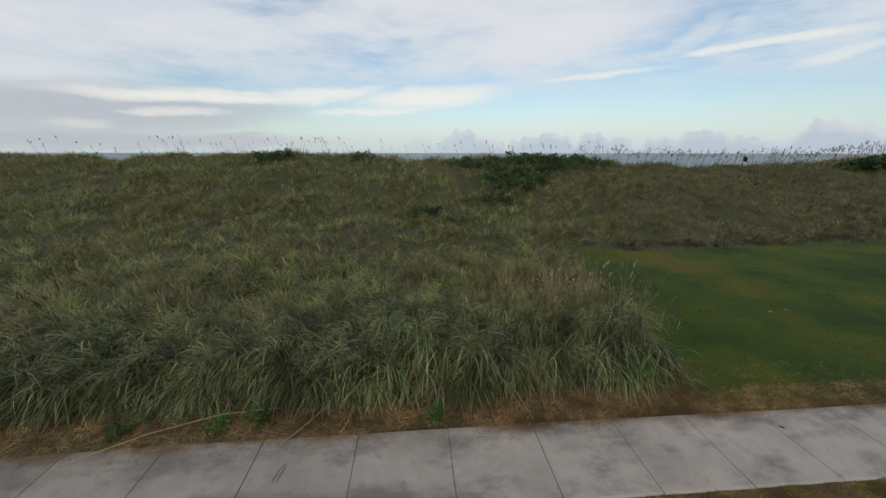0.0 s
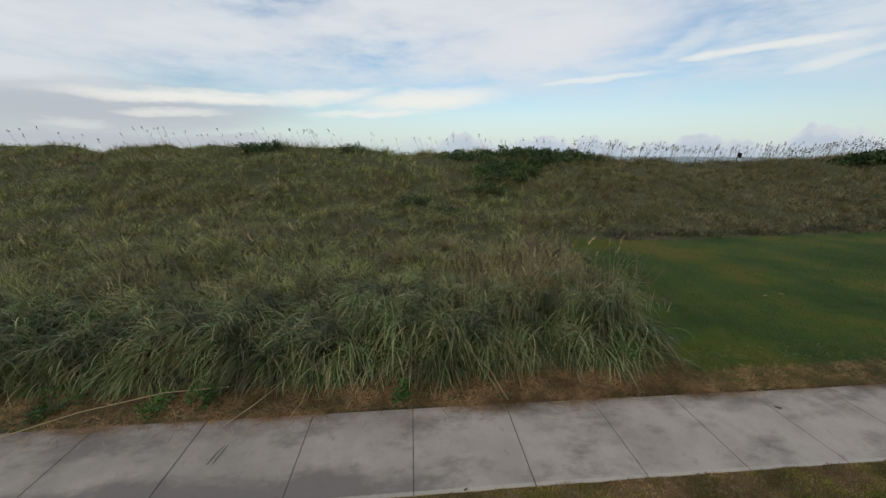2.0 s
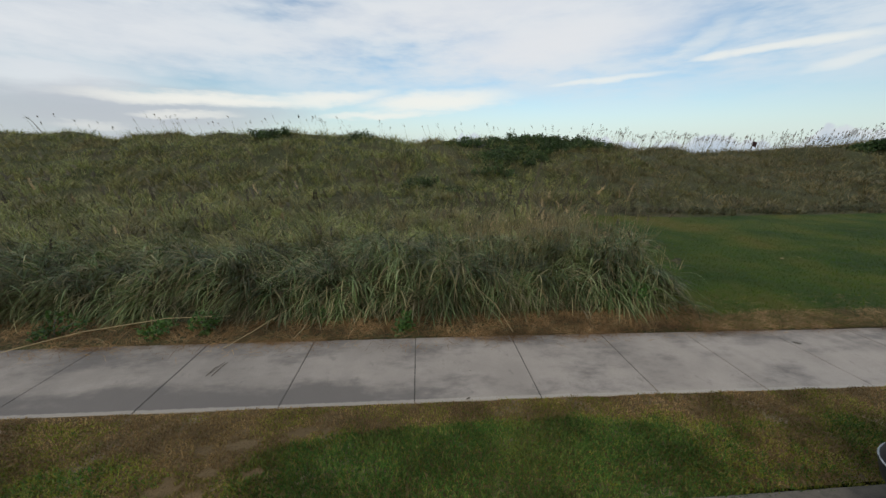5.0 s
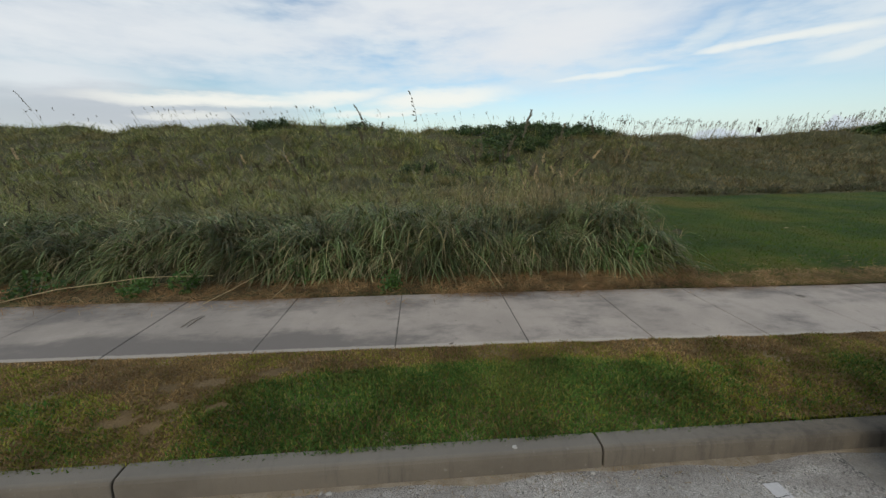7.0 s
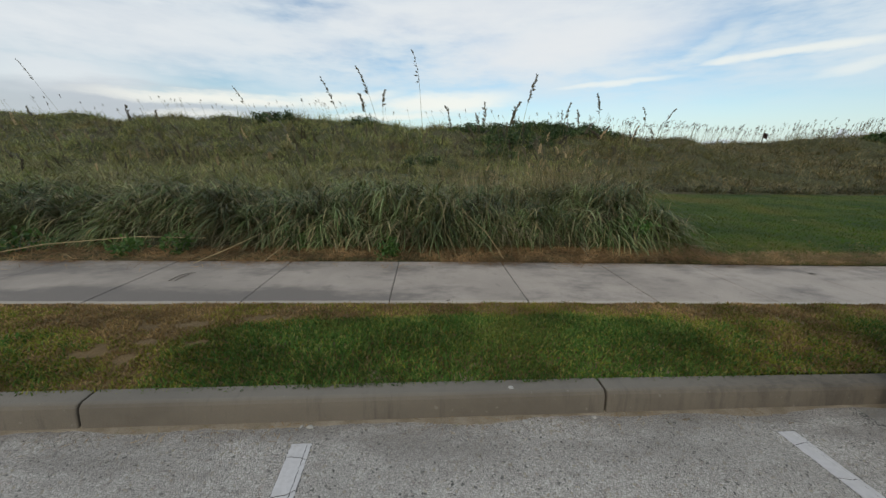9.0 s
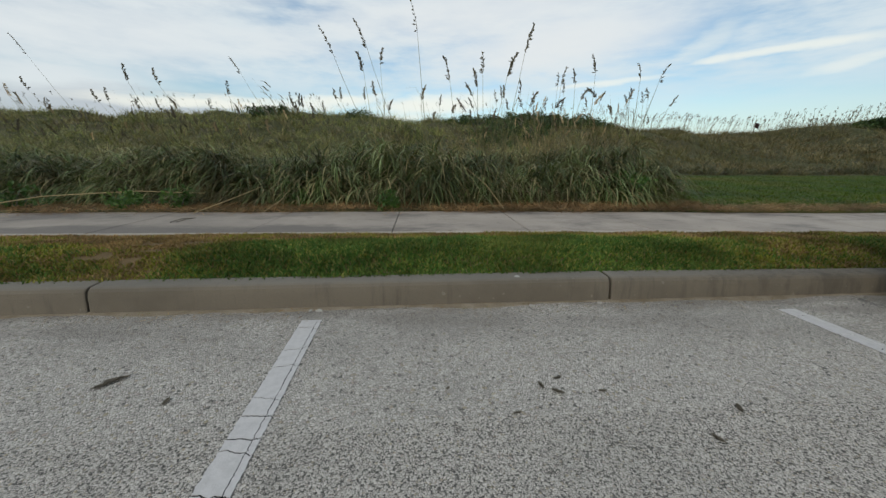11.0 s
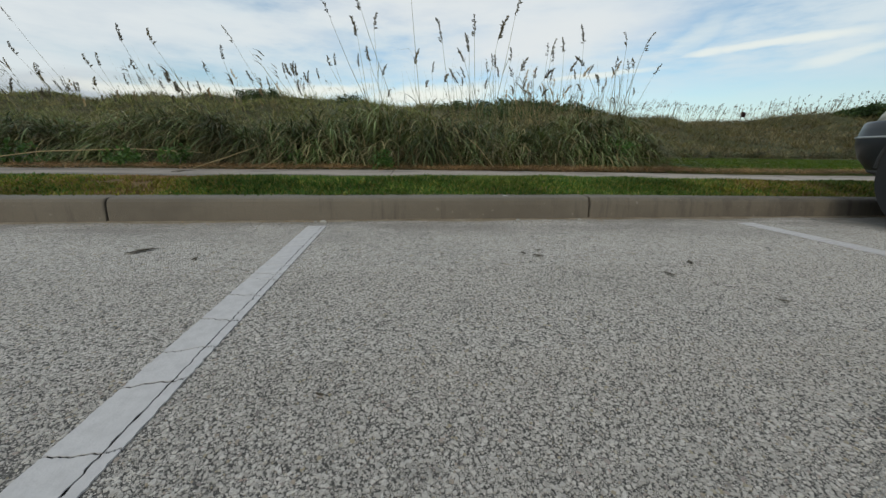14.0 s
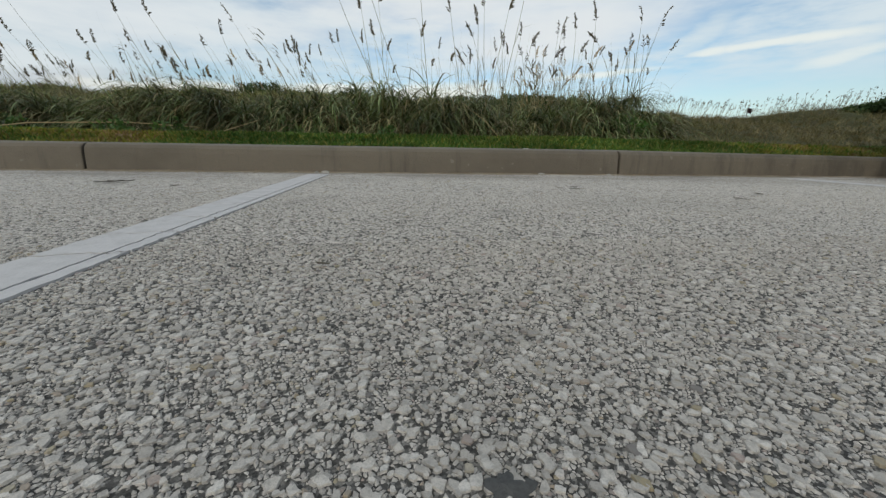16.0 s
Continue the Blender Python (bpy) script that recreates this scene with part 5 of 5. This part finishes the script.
bm, rail = bmesh.new(), []
for k in range(221):
    x = -3.6 + 8.4 * k / 220
    w = 0.012 + 0.075 * max(0.0, noise.noise((x * 1.7, 2.0, 0.0)) + 0.25) + 0.012 * noise.noise((x * 14, 5.0, 0))
    y = 1.992 - 0.007 * x
    rail.append([bm.verts.new((x, y - w, 0.0008)), bm.verts.new((x, y - w * 0.5, 0.0045 + 0.002 * noise.noise((x * 20, 1, 1)))), bm.verts.new((x, y + 0.02, 0.010 + 0.004 * noise.noise((x * 9, 3, 1))))])
for r0, r1 in zip(rail, rail[1:]):
    for k in range(2):
        bm.faces.new((r0[k], r1[k], r1[k + 1], r0[k + 1]))
tagged(part("sand", bm, M_SAND), "thin brown sand washed against the kerb's foot", "sand", kind="stuff")

# ---- pieces: kerb, path, stripes, stones ----


def kerb_block(length):
    prof = ((2.0, -0.05), (2.003, 0.0), (2.012, 0.095), (2.018, 0.122), (2.030, 0.137), (2.050, 0.145), (2.10, 0.148), (2.145, 0.149), (2.158, 0.140), (2.16, -0.05))
    bm = bmesh.new()
    ends = (0.0, 0.006, length * 0.25, length * 0.5, length * 0.75, length - 0.006, length)
    rows = []
    for i, x in enumerate(ends):
        inset = 0.004 if i in (0, len(ends) - 1) else 0.0
        rows.append([bm.verts.new((x, y + inset * (1 if k < 5 else -1), z - (inset if 2 < k < 8 else 0))) for k, (y, z) in enumerate(prof)])
    for r0, r1 in zip(rows, rows[1:]):
        for k in range(len(prof) - 1):
            bm.faces.new((r0[k], r0[k + 1], r1[k + 1], r1[k]))
    bm.faces.new(rows[0])
    bm.faces.new(rows[-1][::-1])
    bmesh.ops.recalc_face_normals(bm, faces=bm.faces[:])
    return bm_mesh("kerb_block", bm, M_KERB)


kerb = tagged(new("kerb"), "weathered grey concrete kerb with dark joints", "kerb", kind="structure")
kerb.matrix_basis = pose(-0.014, -0.0105, 0, 0, 0, -0.4)
part("pale_spot", KERB_SPOT, M_CHIP, kerb, "pale splash of mortar")
full = kerb_block(2.980)
for k in range(-12, 12):
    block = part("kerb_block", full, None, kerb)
    block.location = (-1.287 + 2.994 * k, 0, -0.027 * (k > 1))
    block.rotation_euler = (0, radians(0.52) if k == 1 else 0, 0)

path = tagged(new("pavement"), "pale concrete path of cast slabs with dark algae stains", "pavement", kind="structure")
path.matrix_basis = pose(-0.091, 0.034, 0, 0, 0, -1.3)
joints = [-5.13 - 1.35 * k for k in range(24, 0, -1)] + [-5.13, -3.775, -2.42, -1.04, 0.315, 1.64, 2.94, 4.185, 5.46, 6.72] + [6.72 + 1.34 * k for k in range(1, 26)]
fill = bmesh.new()
for x0, x1 in zip(joints, joints[1:]):
    box(fill, (x0 - 0.05, WALK_NEAR + 0.01, 0.04), (x0 + 0.05, WALK_FAR + 0.07, 0.160 - float(settle(x0))))
part("joint_fill", fill, M_JOINT, path, "dark grit in the joints")
rough = random.Random(12)


def slab(x0, x1):
    """A cast slab with rounded arrises and slightly crumbled joint edges."""
    bm = bmesh.new()
    g0, g1 = rough.uniform(0.003, 0.006), rough.uniform(0.003, 0.006)
    near, away = WALK_NEAR, WALK_FAR + 0.08
    steps = [near, near + 0.006] + [near + (away - near) * k / 15 for k in range(1, 15)] + [away - 0.006, away]
    rows = []
    for k, y in enumerate(steps):
        drop = 0.006 if k in (0, len(steps) - 1) else 0.0
        a = x0 + g0 + 0.006 * max(0.0, noise.noise((y * 9, x0, 3)))
        b = x1 - g1 - 0.006 * max(0.0, noise.noise((y * 9, x1, 8)))
        ta, tb = 0.168 - drop - float(settle(x0)), 0.168 - drop - float(settle(x1))
        rows.append([bm.verts.new(q) for q in ((a, y, 0.05), (a, y, ta - 0.005), (a + 0.006, y, ta), (b - 0.006, y, tb), (b, y, tb - 0.005), (b, y, 0.05))])
    for r0, r1 in zip(rows, rows[1:]):
        for k in range(5):
            bm.faces.new((r0[k], r0[k + 1], r1[k + 1], r1[k]))
    bm.faces.new(rows[0])
    bm.faces.new(rows[-1][::-1])
    bmesh.ops.recalc_face_normals(bm, faces=bm.faces[:])
    return bm


for x0, x1 in zip(joints, joints[1:]):
    bm = slab(x0, x1)
    ob = part("slab", bm, M_WALK, path)
    ob.rotation_euler = (radians(0.02 * math.sin(3 * x0)), 0, 0)


def stripe(x, y0, slant, seed):
    """Thick old paint, cracked across at odd spacings, with a ragged second band along one edge."""
    r = random.Random(seed)
    root = tagged(new("parking_stripe"), "cracked white painted line between parking bays", "stripe", "parking stripes", "structure")
    # dark sheet added below the paint, standing in for shade in its cracks
    bm = bmesh.new()
    bm.faces.new([bm.verts.new((x + u + slant * (y0 - v), v, 0.0022)) for u, v in ((-0.047, y0 - 0.01), (-0.047, y0 - 5.2), (0.046, y0 - 5.2), (0.046, y0 - 0.01))])
    bmesh.ops.solidify(bm, geom=bm.faces[:], thickness=0.002)
    part("old_coat", bm, M_CRACK, root, "dark underlay standing in for shade inside the cracks")
    cols = 14

    def ragged(y, way, most):
        return most * (noise.noise((y * 45, seed, way)) + 1.1 * noise.noise((y * 170, seed, way + 5)))

    def crack(y):
        skew, jag, at = r.uniform(-0.25, 0.25), [], 0.0
        for k in range(2 * cols + 2):
            at = 0.86 * at + r.uniform(-0.0035, 0.0035)
            jag.append(at + skew * (k / (2 * cols) - 0.5) * 0.1)
        return y, jag, r.uniform(0.0014, 0.0030)

    top = (y0, [0.0] * (2 * cols + 2), 0.0)
    while top[0] > y0 - 5.2:
        bot = crack(top[0] - r.choice((0.05, 0.09, 0.12, 0.16, 0.2)) * r.uniform(0.8, 1.2))
        for band, (lo, hi, drop) in enumerate(((-0.052, 0.0285, 0.0), (0.0310, 0.052, 0.0005))):
            bm = bmesh.new()
            rows = []
            for (y, jag, gap), sign in ((top, -1), (bot, 1)):
                rows.append([(lo + (hi - lo) * k / cols, y + jag[k + band * cols] + sign * gap) for k in range(cols + 1)])
            sides = []
            for k in (0, cols):
                a, c = rows[0][k], rows[1][k]
                ys = [a[1] + (c[1] - a[1]) * j / 16 for j in range(1, 16)]
                seam = (k > 0) != (band > 0)
                sides.append([(a[0] + (ragged(y, 1, 0.0040) + (band - 0.5) * max(0.0, ragged(y, 3, 0.004)) if seam else ragged(y, 8 + k, 0.0034)), y) for y in ys])
            loop = rows[0] + sides[1] + rows[1][::-1] + sides[0][::-1]
            f = bm.faces.new([bm.verts.new((x + u + slant * (y0 - v), v, 0.0042 - drop)) for u, v in loop])
            ext = bmesh.ops.extrude_face_region(bm, geom=[f])
            for v in ext["geom"]:
                if isinstance(v, bmesh.types.BMVert):
                    v.co.z -= 0.005
            bmesh.ops.recalc_face_normals(bm, faces=bm.faces[:])
            part("paint_piece", bm, M_PAINT, root)
        top = bot


stripe(-0.050, 1.835, 0.018, 3)
stripe(2.675, 1.785, 0.0, 4)


def bed_left(y):
    return np.clip(1.40 * (y + 0.26), 0, 2.95)


def bed_right(y):
    return np.clip(2.15 * (y + 0.26), 0, 2.95)


def cells(step, y0, y1, seed, uneven, share):
    """Broken stones packed side by side: cells between jittered sites, the larger ones pushing the smaller aside. Centres (n, 2) and outlines (n, 6, 2)."""
    r = np.random.default_rng(seed)
    x0, x1 = 0.45 - float(bed_left(y1)), 0.45 + float(bed_right(y1))
    nr, nc = int((y1 - y0) / (step * 0.87)) + 3, int((x1 - x0) / step) + 3
    ry, cx = np.meshgrid(np.arange(nr), np.arange(nc), indexing="ij")
    p = np.stack([x0 + (cx - 1 + 0.5 * (ry % 2)) * step, y0 + (ry - 1) * step * 0.87], -1)
    p = p + r.uniform(-0.48, 0.48, p.shape) * step
    w = np.exp(-r.normal(0, uneven, (nr, nc)) - 0.5 * (lattice(p[..., 0], p[..., 1], 60.0, 44) - 0.5))
    w = np.where(r.uniform(0, 1, w.shape) < 0.17, w * 0.20, w)[..., None]
    i, j = ry[1:-1, 1:-1], cx[1:-1, 1:-1]
    odd = i % 2
    ring = [(i, j + 1), (i + 1, j + odd), (i + 1, j - 1 + odd), (i, j - 1), (i - 1, j - 1 + odd), (i - 1, j + odd)]
    mid, wm = p[i, j], w[i, j]
    out = []
    for a, b in zip(ring, ring[1:] + ring[:1]):
        out.append((mid * wm + p[a] * w[a] + p[b] * w[b]) / (wm + w[a] + w[b]))
    out = np.stack(out, 2).reshape(-1, 6, 2)
    mid = out.mean(1)
    keep = lies(mid, r) & (r.uniform(0, 1, len(mid)) < share)
    return mid[keep], out[keep]


def lies(mid, r):
    """Which of the places are open asphalt within the bed: off the stripes, thinning at its edges."""
    keep = (np.abs(mid[:, 0] + 0.050 - 0.018 * (1.835 - mid[:, 1])) > 0.055) | (mid[:, 1] > 1.84)
    keep &= (np.abs(mid[:, 0] - 2.675) > 0.055) | (mid[:, 1] > 1.79)
    inside = np.minimum(mid[:, 0] - 0.45 + bed_left(mid[:, 1]), bed_right(mid[:, 1]) - mid[:, 0] + 0.45) - 0.10 * lattice(mid[:, 0], mid[:, 1], 9.0, 41)
    keep &= r.uniform(0, 1, len(mid)) < smooth(inside, -0.05, 0.12)
    return keep & (mid[:, 1] < 1.992)


def large_stones(step, y0, y1, seed, girth, deep):
    """The coarser stones that lie among the fragments: flat-topped, angular, of very different size. Places (n, 2), points and faces."""
    r = np.random.default_rng(seed)
    x0, x1 = 0.45 - float(bed_left(y1)), 0.45 + float(bed_right(y1))
    gx, gy = np.meshgrid(np.arange(x0, x1, step), np.arange(y0, y1, step * 0.87))
    mid = np.stack([gx.ravel(), gy.ravel()], 1)
    mid[:, 0] += (np.round((mid[:, 1] - y0) / (step * 0.87)) % 2) * step / 2
    mid = mid + r.uniform(-0.46, 0.46, mid.shape) * step
    mid = mid[lies(mid, r) & (r.uniform(0, 1, len(mid)) < 0.86)]
    n, k = len(mid), 8
    size = girth * np.clip(np.exp(r.normal(-0.04, 0.38, n)), 0.42, 1.7)
    a = (np.arange(k)[None] + r.uniform(-0.38, 0.38, (n, k))) * 2 * math.pi / k
    rad = size[:, None] * r.uniform(0.66, 1.20, (n, k))
    thin, turn = r.uniform(0.58, 1.0, (n, 1)), r.uniform(0, 6.28, (n, 1))
    u, w = rad * np.cos(a), rad * np.sin(a) * thin
    u, w = u * np.cos(turn) - w * np.sin(turn), u * np.sin(turn) + w * np.cos(turn)
    h = 0.0006 + size * r.uniform(0.03, 0.13, n)
    tilt = r.normal(0, 0.06, (n, 2))
    if not deep:
        v = np.zeros((n, k + 1, 3), np.float32)
        v[:, :k, 0], v[:, :k, 1], v[:, :k, 2] = u, w, -0.0003
        v[:, k, 2] = h * 1.1
        return mid, v, np.array([(i, (i + 1) % k, k) for i in range(k)])
    v = np.zeros((n, 2 * k + 1, 3), np.float32)
    v[:, :k, 0], v[:, :k, 1], v[:, :k, 2] = u, w, -0.0012
    c = r.uniform(0.84, 0.96, (n, k))
    v[:, k:2 * k, 0], v[:, k:2 * k, 1] = u * c, w * c
    v[:, k:2 * k, 2] = h[:, None] + u * c * tilt[:, :1] + w * c * tilt[:, 1:]
    v[:, -1, 2] = h * 1.03
    f = [t for i in range(k) for t in ((i, (i + 1) % k, k + (i + 1) % k), (i, k + (i + 1) % k, k + i), (k + i, k + (i + 1) % k, 2 * k))]
    return mid, v, np.array(f)


DOME = np.array([(i, (i + 1) % 6, 6) for i in range(6)])


def fragments(step, y0, y1, seed, share, snug):
    """Small fragments packed between the larger stones."""
    mid, out = cells(step, y0, y1, seed, 0.55, share)
    r = np.random.default_rng(seed + 10)
    n = len(mid)
    arm = out - mid[:, None]
    size = np.linalg.norm(arm, axis=2).mean(1)
    v = np.zeros((n, 7, 3), np.float32)
    v[:, :6, :2] = arm * r.uniform(snug - 0.35, snug, (n, 6, 1))
    v[:, :6, 2] = -0.0005
    v[:, 6, :2] = (arm * r.uniform(0, 0.35, (n, 6, 1))).mean(1)
    v[:, 6, 2] = size * r.uniform(0.04, 0.18, n) + 0.0002
    return mid, v, DOME


def crushed_stone():
    lot = bpy.data.objects["parking_lot"]
    mid, v, f = large_stones(0.0064, -0.06, 0.14, 6, 0.0026, True)
    single = (np.abs(mid[:, 0] - 0.43) < 0.14) & (mid[:, 1] > 0.02) & (mid[:, 1] < 0.14)
    single &= np.cumsum(single) <= 300
    for k in np.flatnonzero(single):
        ob = part("stone", flat(mesh_tris("stone", v[k], f, M_STONE)), None, lot)
        ob.matrix_basis = pose(mid[k, 0], mid[k, 1], 0.0012)
    sets = [(mid[~single], v[~single], f), large_stones(0.0068, 0.14, 0.45, 7, 0.0028, True), large_stones(0.0080, 0.45, 1.05, 8, 0.0034, False),
            fragments(0.0027, -0.06, 0.14, 26, 0.62, 0.92), fragments(0.0036, 0.14, 0.45, 27, 0.60, 0.92), fragments(0.0060, 0.45, 1.05, 28, 0.70, 0.95), fragments(0.0100, 1.05, 2.0, 9, 0.98, 1.02)]
    for mid, v, f in sets:
        v = v + np.concatenate([mid, np.full((len(mid), 1), 0.0012)], 1)[:, None]
        faces = f[None] + (np.arange(len(mid)) * v.shape[1])[:, None, None]
        rest = part("aggregate", flat(mesh_tris("aggregate", v.reshape(-1, 3), faces.reshape(-1, 3), M_STONE)), None, lot, "pale crushed stone in the binder")
        rest["kind"] = "stuff"


crushed_stone()
bm = bmesh.new()
rows = []
for k in range(36):
    y = -0.06 + 2.056 * k / 35
    rows.append((bm.verts.new((0.52 - float(bed_left(y)), y, 0.0006)), bm.verts.new((0.38 + float(bed_right(y)), y, 0.0006))))
for (a0, a1), (b0, b1) in zip(rows, rows[1:]):
    bm.faces.new((a0, a1, b1, b0))
part("binder", bm, M_BINDER, bpy.data.objects["parking_lot"], "dark binder between the stones")
